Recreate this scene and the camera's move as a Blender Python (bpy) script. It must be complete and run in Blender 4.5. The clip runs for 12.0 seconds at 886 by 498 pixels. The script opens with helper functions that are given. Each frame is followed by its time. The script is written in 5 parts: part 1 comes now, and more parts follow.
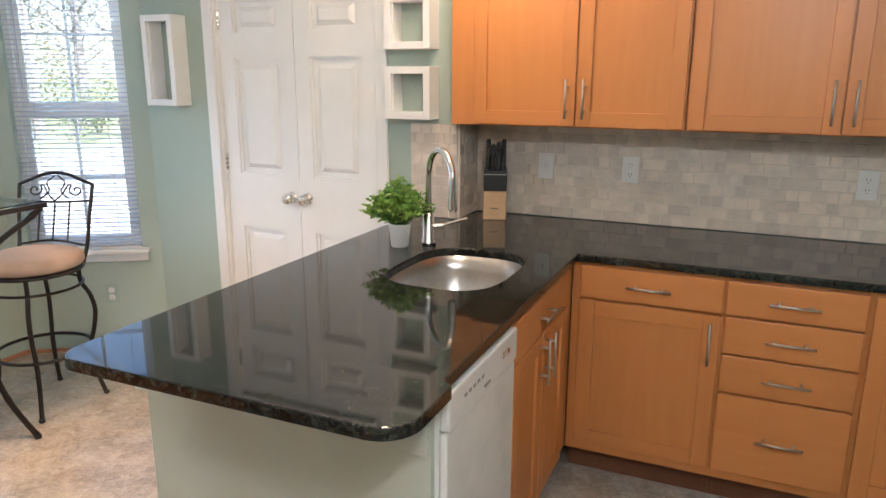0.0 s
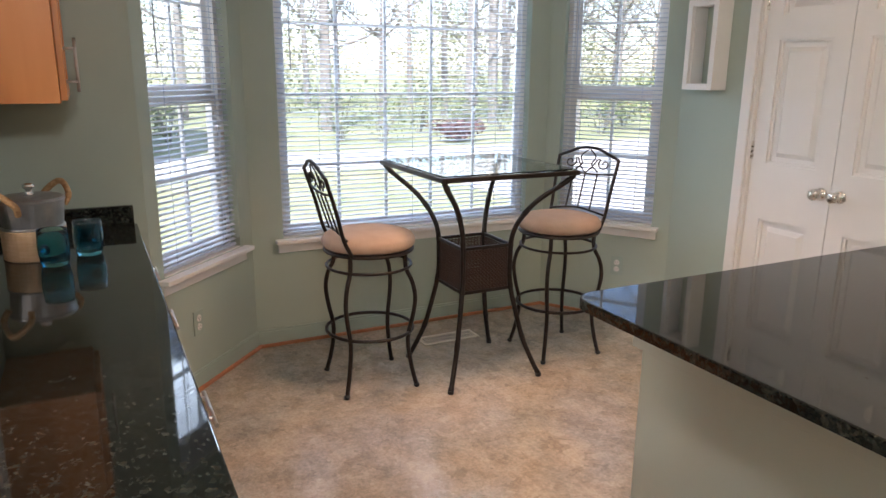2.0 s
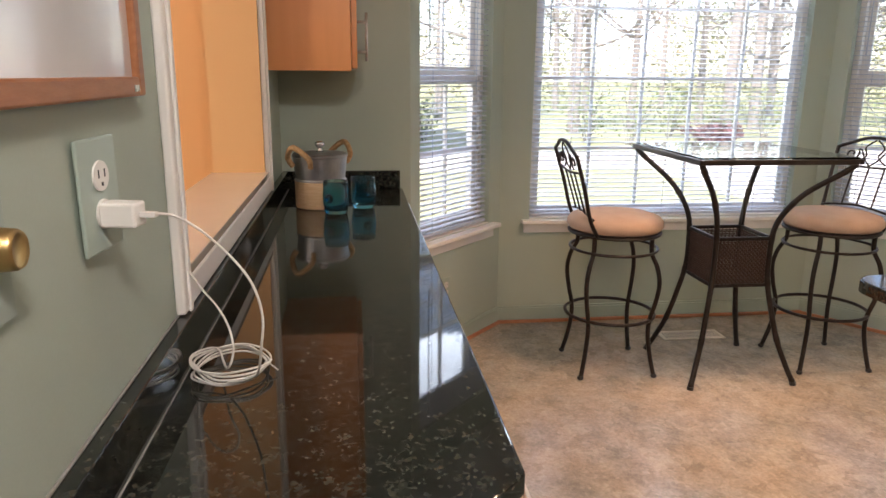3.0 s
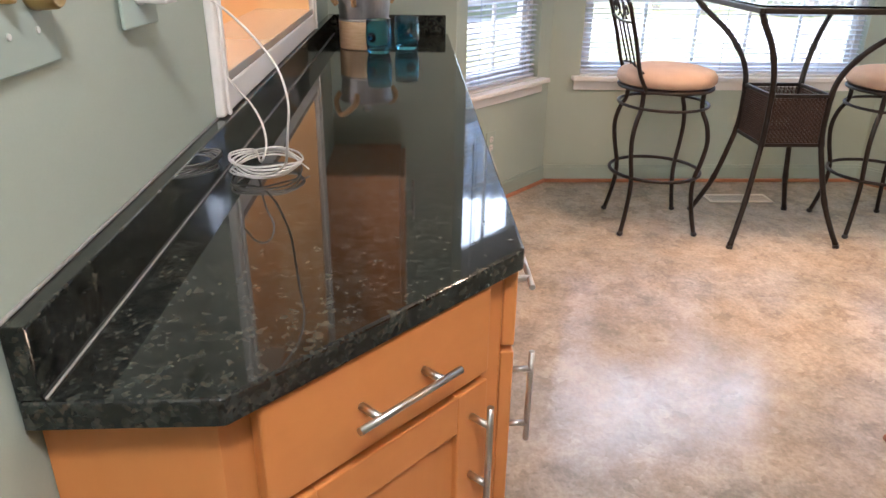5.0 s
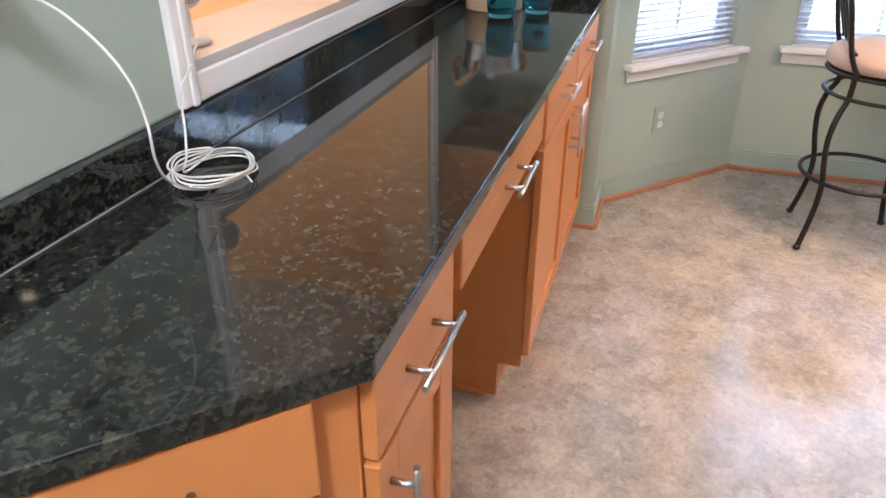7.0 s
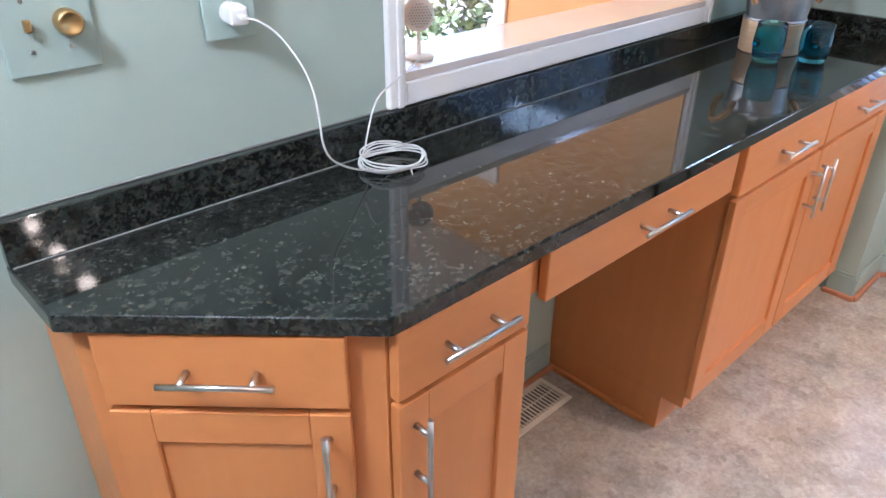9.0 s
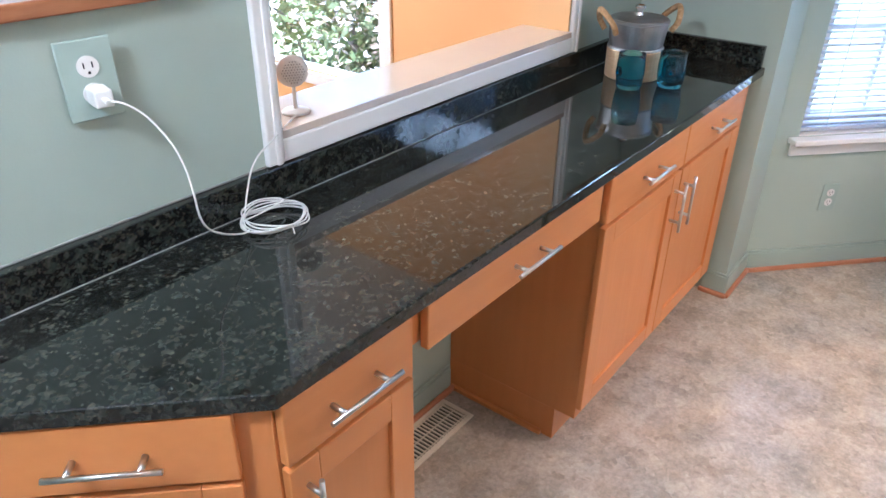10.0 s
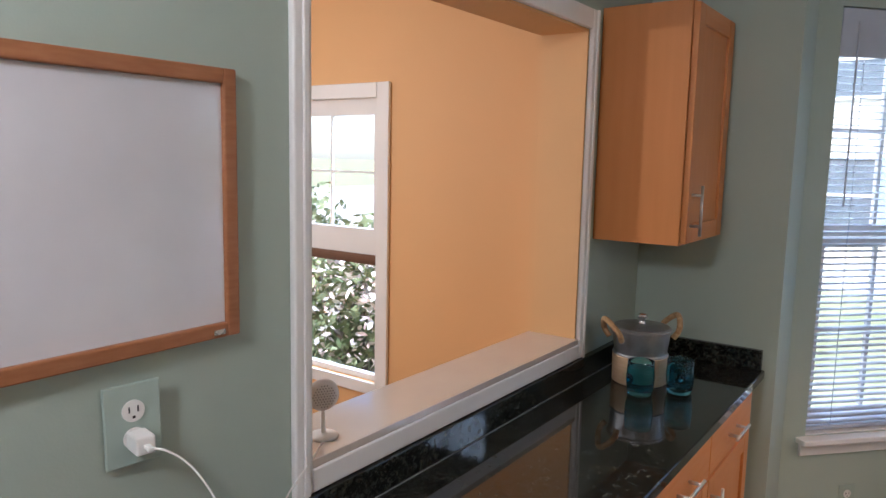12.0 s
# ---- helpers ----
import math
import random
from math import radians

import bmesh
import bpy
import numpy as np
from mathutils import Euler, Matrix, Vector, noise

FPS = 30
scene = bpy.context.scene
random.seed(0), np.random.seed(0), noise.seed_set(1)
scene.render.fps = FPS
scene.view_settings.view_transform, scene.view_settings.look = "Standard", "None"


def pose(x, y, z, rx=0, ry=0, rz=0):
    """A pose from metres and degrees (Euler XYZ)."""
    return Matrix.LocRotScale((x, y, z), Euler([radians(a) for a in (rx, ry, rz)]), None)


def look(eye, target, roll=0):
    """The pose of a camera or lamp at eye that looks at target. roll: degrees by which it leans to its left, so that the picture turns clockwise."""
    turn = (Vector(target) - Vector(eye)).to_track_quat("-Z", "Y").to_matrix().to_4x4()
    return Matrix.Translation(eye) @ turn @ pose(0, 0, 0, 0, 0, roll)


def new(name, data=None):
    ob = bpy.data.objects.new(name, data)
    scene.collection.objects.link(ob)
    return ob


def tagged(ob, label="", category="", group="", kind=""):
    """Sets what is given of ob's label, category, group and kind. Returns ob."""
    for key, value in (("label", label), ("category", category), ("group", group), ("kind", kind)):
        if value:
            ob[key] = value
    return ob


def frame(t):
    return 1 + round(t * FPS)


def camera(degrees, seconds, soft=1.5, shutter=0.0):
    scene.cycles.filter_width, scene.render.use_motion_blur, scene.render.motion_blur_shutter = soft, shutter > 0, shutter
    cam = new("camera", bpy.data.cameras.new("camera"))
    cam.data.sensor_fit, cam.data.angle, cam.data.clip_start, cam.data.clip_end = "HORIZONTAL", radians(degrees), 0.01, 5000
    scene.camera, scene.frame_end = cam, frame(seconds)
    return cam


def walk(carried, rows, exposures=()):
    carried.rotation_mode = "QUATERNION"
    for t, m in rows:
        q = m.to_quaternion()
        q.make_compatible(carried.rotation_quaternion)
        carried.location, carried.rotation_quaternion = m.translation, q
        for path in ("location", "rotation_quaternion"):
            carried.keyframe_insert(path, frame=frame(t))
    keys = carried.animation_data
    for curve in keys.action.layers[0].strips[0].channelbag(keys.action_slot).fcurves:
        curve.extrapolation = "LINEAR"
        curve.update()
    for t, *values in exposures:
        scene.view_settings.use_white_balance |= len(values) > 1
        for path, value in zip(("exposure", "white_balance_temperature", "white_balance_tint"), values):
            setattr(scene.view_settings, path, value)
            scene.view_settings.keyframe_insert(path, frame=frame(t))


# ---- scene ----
cam = camera(64.1, 12.0)
PATH = [
    (0, (0.014, 0.054, 1.556), (-0.769, 1.832, 1.08), 0.2),
    (0.5, (-0.013, 0.071, 1.536), (-0.939, 1.779, 1.062), 0.3),
    (1, (-0.022, 0.074, 1.524), (-1.146, 1.658, 1.047), 0.4),
    (1.5, (-0.06, 0.021, 1.506), (-1.498, 1.326, 1.025), 0.6),
    (2, (-0.021, 0.014, 1.477), (-1.756, 0.883, 0.991), 0.6),
    (2.5, (-0.005, -0.03, 1.409), (-1.888, 0.441, 0.927), 0.6),
    (3, (0.02, -0.042, 1.366), (-1.907, 0.201, 0.887), 0.5),
    (3.2, (0.036, -0.046, 1.349), (-1.897, 0.145, 0.873), 0.4),
    (4.8, (0.11, 0.0, 1.277), (-1.762, 0.087, 0.579), 0.6),
    (5, (0.117, 0.007, 1.279), (-1.709, 0.09, 0.468), 0.8),
    (5.5, (0.06, 0.092, 1.322), (-1.692, 0.169, 0.358), 0.6),
    (6, (-0.043, 0.14, 1.393), (-1.787, 0.225, 0.418), 0.5),
    (6.5, (-0.169, 0.176, 1.367), (-1.913, 0.18, 0.389), 0.5),
    (7, (-0.209, 0.372, 1.332), (-1.879, -0.143, 0.359), 0.3),
    (8.8, (-0.228, 0.712, 1.407), (-1.379, -0.593, 0.42), 0.7),
    (9, (-0.236, 0.728, 1.434), (-1.447, -0.526, 0.454), 0.6),
    (9.5, (-0.262, 0.76, 1.512), (-1.575, -0.388, 0.533), 0.7),
    (10, (-0.267, 0.772, 1.548), (-1.644, -0.297, 0.569), 0.7),
    (10.5, (-0.241, 0.765, 1.571), (-1.666, -0.25, 0.602), 0.8),
    (11, (-0.215, 0.725, 1.588), (-1.73, -0.321, 0.808), 0.9),
    (11.5, (-0.212, 0.689, 1.606), (-1.8, -0.411, 1.091), 0.9),
    (12, (-0.232, 0.626, 1.633), (-1.846, -0.527, 1.376), 1.2),
]
walk(cam, [(t, look(eye, target, roll)) for t, eye, target, roll in PATH],
     exposures=[(0.0, 2.05, 5700, 11), (1.0, 2.05, 5750, 13), (2.0, 1.5, 6000, 16), (3.0, 1.7, 6500, 19), (5.5, 2.35, 5700, 17), (7.2, 2.55, 5300, 15), (9.0, 2.65, 4850, 14), (10.5, 2.5, 4850, 11), (11.0, 2.3, 4800, 11), (12.0, 1.4, 5450, 16)])


# ---- world, sun, lamps ----
world = bpy.data.worlds.new("sky")
scene.world = world
world.use_nodes = True
wt = world.node_tree
sky = wt.nodes.new("ShaderNodeTexSky")
sky.sky_type = 'NISHITA'
sky.sun_disc = False
sky.sun_elevation = radians(48)
sky.sun_rotation = radians(120)
wt.links.new(sky.outputs[0], wt.nodes["Background"].inputs[0])
wt.nodes["Background"].inputs[1].default_value = 0.15
sun = new("sun", bpy.data.lights.new("sun", "SUN"))
sun.data.energy, sun.data.angle, sun.data.color = 5.0, radians(0.6), (1.0, 0.95, 0.86)
sun.matrix_world = look((6.0, -3.5, 9.0), (0, 0, 0))


def area_lamp(name, eye, target, sx, sy, watts, colour):
    lamp = new(name, bpy.data.lights.new(name, "AREA"))
    lamp.data.shape, lamp.data.size, lamp.data.size_y = "RECTANGLE", sx, sy
    lamp.data.energy, lamp.data.color = watts, colour
    lamp.matrix_world = look(eye, target)
    return lamp


# sky light falling in through the bay and the next room's window
area_lamp("daylight_bay", (-5.4, 1.7, 3.6), (-2.4, 1.7, 0.6), 4.0, 2.2, 140, (0.78, 0.91, 1.0))
area_lamp("daylight_next_room", (-4.2, -2.2, 3.0), (-2.2, -2.2, 0.8), 1.8, 1.2, 68, (0.95, 0.97, 1.0))
# sink and nook lights' glow, just under their shades; the hall's is added fill
KITCHEN_LAMP, NOOK_LAMP, HALL_FILL = (-1.00, 2.30), (-2.30, 1.50), (0.30, 0.15)


def glow(name, x, y, z, watts, colour, radius=0.11):
    lamp = new(name, bpy.data.lights.new(name, "POINT"))
    lamp.data.energy, lamp.data.color, lamp.data.shadow_soft_size = watts, colour, radius
    lamp.location = (x, y, z)
    return lamp


for dy in (-0.4, 0.0, 0.4):
    glow("sink_light_glow", KITCHEN_LAMP[0], KITCHEN_LAMP[1] + dy, 2.21, 2.1, (1.0, 0.72, 0.48), 0.035)
# added fill with no known source, lifts the end panel and desk wall
glow("hall_fill", HALL_FILL[0], HALL_FILL[1], 2.17, 16, (1.0, 0.92, 0.83))
# unseen lamp added to brighten the next room, hung from no fixture
glow("next_room_fill", -1.0, -2.3, 1.95, 29, (1.0, 0.94, 0.82))
nook = area_lamp("nook_glow", (NOOK_LAMP[0], NOOK_LAMP[1], 2.28), (NOOK_LAMP[0], NOOK_LAMP[1], 0.0), 0.35, 0.35, 5.0, (1.0, 0.62, 0.37))
nook.data.spread = radians(105)


# ---- helpers for building ----
def part(name, bm, mat, parent=None, label="", m=None, smooth=False):
    me = bpy.data.meshes.new(name)
    bm.to_mesh(me)
    bm.free()
    return part_of(name, me, mat, parent, label, m, smooth)


def part_of(name, me, mat, parent=None, label="", m=None, smooth=False):
    if mat is not None and not me.materials:
        me.materials.append(mat)
    if smooth:
        for p in me.polygons:
            p.use_smooth = True
    ob = new(name, me)
    if parent is not None:
        ob.parent = parent
    if m is not None:
        ob.matrix_basis = m
    if label:
        ob["label"] = label
    return ob


def thing(name, label, category, m=None, group="", kind=""):
    ob = new(name)
    ob.empty_display_size = 0.05
    if m is not None:
        ob.matrix_basis = m
    return tagged(ob, label, category, group, kind)


def box(bm, x0, x1, y0, y1, z0, z1, bevel=0.0):
    r = bmesh.ops.create_cube(bm, size=1.0)
    vs = r["verts"]
    for v in vs:
        v.co = Vector(((x0 + x1) / 2 + v.co.x * (x1 - x0), (y0 + y1) / 2 + v.co.y * (y1 - y0), (z0 + z1) / 2 + v.co.z * (z1 - z0)))
    if bevel > 0:
        es = list({e for v in vs for e in v.link_edges})
        bmesh.ops.bevel(bm, geom=es, offset=bevel, segments=2, profile=0.5, affect="EDGES")
    return bm


def boxes(*lst, bevel=0.0):
    bm = bmesh.new()
    for b in lst:
        box(bm, *b, bevel=bevel)
    return bm


def cyl(bm, p0, p1, r0, r1=None, seg=14, cap=True):
    r1 = r0 if r1 is None else r1
    p0, p1 = Vector(p0), Vector(p1)
    d = p1 - p0
    q = d.to_track_quat("Z", "Y").to_matrix().to_4x4()
    bmesh.ops.create_cone(bm, cap_ends=cap, segments=seg, radius1=r0, radius2=r1, depth=d.length, matrix=Matrix.Translation((p0 + p1) / 2) @ q)
    return bm


def ball(bm, c, r, seg=16, scale=(1, 1, 1)):
    bmesh.ops.create_uvsphere(bm, u_segments=seg, v_segments=max(6, seg // 2), radius=r, matrix=Matrix.Translation(c) @ Matrix.Diagonal((*scale, 1)))
    return bm


def smooth_line(pts, n=8, closed=False):
    """Catmull-Rom points through pts."""
    P = [Vector(p) for p in pts]
    out = []
    k = len(P)
    for i in range(k if closed else k - 1):
        if closed:
            a, b, c, d = P[(i - 1) % k], P[i], P[(i + 1) % k], P[(i + 2) % k]
        else:
            a, b, c, d = P[max(i - 1, 0)], P[i], P[i + 1], P[min(i + 2, k - 1)]
        for j in range(n):
            t = j / n
            out.append(0.5 * ((2 * b) + (c - a) * t + (2 * a - 5 * b + 4 * c - d) * t * t + (3 * b - a - 3 * c + d) * t ** 3))
    if not closed:
        out.append(P[-1])
    return out


def tube(bm, pts, r, seg=8, closed=False, radii=None):
    """A round tube swept along pts."""
    pts = [Vector(p) for p in pts]
    n = len(pts)
    rings = []
    up = Vector((0.123, 0.07, 0.99)).normalized()
    last = None
    for i, p in enumerate(pts):
        if closed:
            d = (pts[(i + 1) % n] - pts[(i - 1) % n]).normalized()
        else:
            d = (pts[min(i + 1, n - 1)] - pts[max(i - 1, 0)]).normalized()
        if last is None:
            a = d.cross(up)
            if a.length < 1e-3:
                a = d.cross(Vector((1, 0, 0)))
        else:
            a = last - d * last.dot(d)
        a.normalize()
        last = a
        b = d.cross(a)
        rr = radii[i] if radii else r
        rings.append([bm.verts.new(p + rr * (math.cos(2 * math.pi * k / seg) * a + math.sin(2 * math.pi * k / seg) * b)) for k in range(seg)])
    for i in range(n if closed else n - 1):
        A, B = rings[i], rings[(i + 1) % n]
        for k in range(seg):
            bm.faces.new((A[k], A[(k + 1) % seg], B[(k + 1) % seg], B[k]))
    if not closed:
        bm.faces.new(rings[0][::-1])
        bm.faces.new(rings[-1])
    return bm


def lathe(bm, profile, seg=32, centre=(0, 0, 0)):
    """A turned solid from (radius, height) pairs."""
    rings = []
    for r, z in profile:
        if r < 1e-5:
            rings.append([bm.verts.new((centre[0], centre[1], centre[2] + z))])
        else:
            rings.append([bm.verts.new((centre[0] + r * math.cos(2 * math.pi * k / seg), centre[1] + r * math.sin(2 * math.pi * k / seg), centre[2] + z)) for k in range(seg)])
    for A, B in zip(rings, rings[1:]):
        if len(A) == 1 and len(B) == 1:
            continue
        for k in range(seg):
            k2 = (k + 1) % seg
            if len(A) == 1:
                bm.faces.new((A[0], B[k2], B[k]))
            elif len(B) == 1:
                bm.faces.new((A[k], A[k2], B[0]))
            else:
                bm.faces.new((A[k], A[k2], B[k2], B[k]))
    bmesh.ops.recalc_face_normals(bm, faces=bm.faces)
    return bm


def slab(outer, z0, z1, holes=(), bevel=0.0):
    """A flat slab with an outline and holes, as a bmesh."""
    bm = bmesh.new()
    edges = []
    for loop in (outer, *holes):
        vs = [bm.verts.new((x, y, z0)) for x, y in loop]
        edges += [bm.edges.new((vs[i], vs[(i + 1) % len(vs)])) for i in range(len(vs))]
    bmesh.ops.triangle_fill(bm, use_beauty=True, use_dissolve=False, edges=edges)
    r = bmesh.ops.extrude_face_region(bm, geom=list(bm.faces))
    up = [v for v in r["geom"] if isinstance(v, bmesh.types.BMVert)]
    for v in up:
        v.co.z = z1
    bmesh.ops.recalc_face_normals(bm, faces=bm.faces)
    if bevel > 0:
        es = [e for e in bm.edges if len(e.link_faces) == 2 and abs(e.verts[0].co.z - z1) < 1e-6 and abs(e.verts[1].co.z - z1) < 1e-6 and abs(e.link_faces[0].normal.z - e.link_faces[1].normal.z) > 0.5]
        bmesh.ops.bevel(bm, geom=es, offset=bevel, segments=3, profile=0.5, affect="EDGES")
    return bm


def rounded(points, radii, seg=6):
    """A polygon (counter-clockwise) with rounded corners."""
    out = []
    n = len(points)
    for i, (p, r) in enumerate(zip(points, radii)):
        p = Vector(p)
        if r <= 0:
            out.append(tuple(p))
            continue
        a, b = (Vector(points[i - 1]) - p).normalized(), (Vector(points[(i + 1) % n]) - p).normalized()
        half = math.acos(max(-1, min(1, a.dot(b)))) / 2
        d = r / math.tan(half)
        c = p + (a + b).normalized() * r / math.sin(half)
        s, e = p + a * d - c, p + b * d - c
        ang = s.angle_signed(e)
        for k in range(seg + 1):
            t = -ang * k / seg
            out.append((c.x + s.x * math.cos(t) - s.y * math.sin(t), c.y + s.x * math.sin(t) + s.y * math.cos(t)))
    return out


# ---- materials ----
def mat(name, colour, rough=0.5, metal=0.0, colour2=None, scale=8.0, detail=4.0, bump=0.0, bump_scale=60.0, rough2=None, stretch=None, per_object=0.0, coat=0.0):
    """Principled material with two scales of variation in object space (or generated world size)."""
    m = bpy.data.materials.new(name)
    m.use_nodes = True
    nt = m.node_tree
    N, L = nt.nodes, nt.links
    p = N["Principled BSDF"]
    p.inputs["Roughness"].default_value, p.inputs["Metallic"].default_value = rough, metal
    p.inputs["Coat Weight"].default_value = coat
    p.inputs["Coat Roughness"].default_value = 0.12
    geo = N.new("ShaderNodeNewGeometry")
    mp = N.new("ShaderNodeMapping")
    L.new(geo.outputs["Position"], mp.inputs[0])
    if stretch:
        mp.inputs["Scale"].default_value = stretch
    n1 = N.new("ShaderNodeTexNoise")
    n1.inputs["Scale"].default_value, n1.inputs["Detail"].default_value = scale, detail
    L.new(mp.outputs[0], n1.inputs[0])
    mix = N.new("ShaderNodeMix")
    mix.data_type = 'RGBA'
    c2 = colour2 or tuple(c * 0.88 for c in colour)
    mix.inputs[6].default_value, mix.inputs[7].default_value = (*colour, 1), (*c2, 1)
    ramp = N.new("ShaderNodeMapRange")
    ramp.inputs[1].default_value, ramp.inputs[2].default_value = 0.3, 0.7
    L.new(n1.outputs[0], ramp.inputs[0])
    L.new(ramp.outputs[0], mix.inputs[0])
    out = mix.outputs[2]
    if per_object:
        info = N.new("ShaderNodeObjectInfo")
        hsv = N.new("ShaderNodeHueSaturation")
        mr = N.new("ShaderNodeMapRange")
        mr.inputs[3].default_value, mr.inputs[4].default_value = 1 - per_object, 1 + per_object
        L.new(info.outputs["Random"], mr.inputs[0])
        L.new(mr.outputs[0], hsv.inputs["Value"])
        L.new(out, hsv.inputs["Color"])
        out = hsv.outputs[0]
    L.new(out, p.inputs["Base Color"])
    n2 = N.new("ShaderNodeTexNoise")
    n2.inputs["Scale"].default_value, n2.inputs["Detail"].default_value = bump_scale, 3
    L.new(mp.outputs[0], n2.inputs[0])
    if bump:
        b = N.new("ShaderNodeBump")
        b.inputs["Strength"].default_value, b.inputs["Distance"].default_value = bump, 0.004
        L.new(n2.outputs[0], b.inputs["Height"])
        L.new(b.outputs[0], p.inputs["Normal"])
    r = N.new("ShaderNodeMapRange")
    r.inputs[1].default_value, r.inputs[2].default_value = 0.3, 0.7
    r.inputs[3].default_value, r.inputs[4].default_value = rough, rough2 if rough2 is not None else min(1, rough * 1.2)
    L.new(n2.outputs[0], r.inputs[0])
    L.new(r.outputs[0], p.inputs["Roughness"])
    return m


def wood(name, colour, dark, axis, rough=0.36):
    """Maple-like timber, with the grain along the given world axis."""
    st = {"x": (1.0, 14.0, 14.0), "y": (14.0, 1.0, 14.0), "z": (14.0, 14.0, 1.0)}[axis]
    return mat(name, colour, rough, colour2=dark, scale=2.6, detail=6, bump=0.03, bump_scale=9.0, stretch=st, per_object=0.05)


MAPLE, MAPLE2 = (0.58, 0.232, 0.066), (0.545, 0.212, 0.058)
M_WOODZ = wood("maple_upright_grain", MAPLE, MAPLE2, "z")
M_WOODX = wood("maple_level_grain", MAPLE, MAPLE2, "x")
M_WOODY = wood("maple_cross_grain", MAPLE, MAPLE2, "y")
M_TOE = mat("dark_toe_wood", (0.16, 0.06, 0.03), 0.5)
M_GREEN = mat("sage_green_wall_paint", (0.390, 0.465, 0.405), 0.55, colour2=(0.370, 0.445, 0.385), scale=1.7, bump=0.06, bump_scale=240)
M_TRIMGREEN = mat("sage_green_trim_paint", (0.36, 0.45, 0.40), 0.35, scale=3)
# paler panel paint, lifted further in place of light missing on the end
M_PALESAGE = mat("pale_lit_sage_panel_paint", (0.55, 0.585, 0.51), 0.45, colour2=(0.53, 0.565, 0.49), scale=2.0, bump=0.03, bump_scale=160)
# white gloss sill, darkened and warmed in colour to stand for weaker light
M_SILL = mat("toned_white_sill_gloss", (0.60, 0.53, 0.46), 0.10, colour2=(0.57, 0.50, 0.43), scale=6, coat=0.5)
M_ORANGE = mat("apricot_wall_paint", (0.72, 0.42, 0.18), 0.6, colour2=(0.69, 0.40, 0.17), scale=1.5, bump=0.06, bump_scale=240)
M_WHITE = mat("white_gloss_paint", (0.80, 0.79, 0.77), 0.32, colour2=(0.77, 0.76, 0.73), scale=5, bump=0.02, bump_scale=120)
M_CEIL = mat("white_ceiling_paint", (0.8, 0.79, 0.76), 0.8, scale=2, bump=0.1, bump_scale=180)
M_SHOE = mat("reddish_wood_moulding", (0.46, 0.20, 0.10), 0.45, colour2=(0.38, 0.15, 0.07), scale=14)
M_STEEL = mat("brushed_steel", (0.62, 0.61, 0.59), 0.28, 1.0, scale=40, bump_scale=300)
M_CHROME = mat("polished_chrome", (0.82, 0.81, 0.79), 0.17, 1.0, scale=10)
M_NICKEL = mat("satin_nickel", (0.74, 0.72, 0.68), 0.25, 1.0, scale=20)
M_IRON = mat("dark_bronze_iron", (0.036, 0.029, 0.025), 0.35, 0.70, colour2=(0.024, 0.019, 0.016), scale=30, bump=0.15, bump_scale=150)
M_PLASTIC = mat("white_plastic", (0.78, 0.77, 0.74), 0.35, scale=10)
M_BLACK = mat("black_plastic", (0.012, 0.012, 0.013), 0.35, scale=20)
# white vinyl, its backlit shade against the windows put into the blue-grey
M_BLIND = mat("shaded_vinyl_slat", (0.50, 0.55, 0.64), 0.4, scale=6)


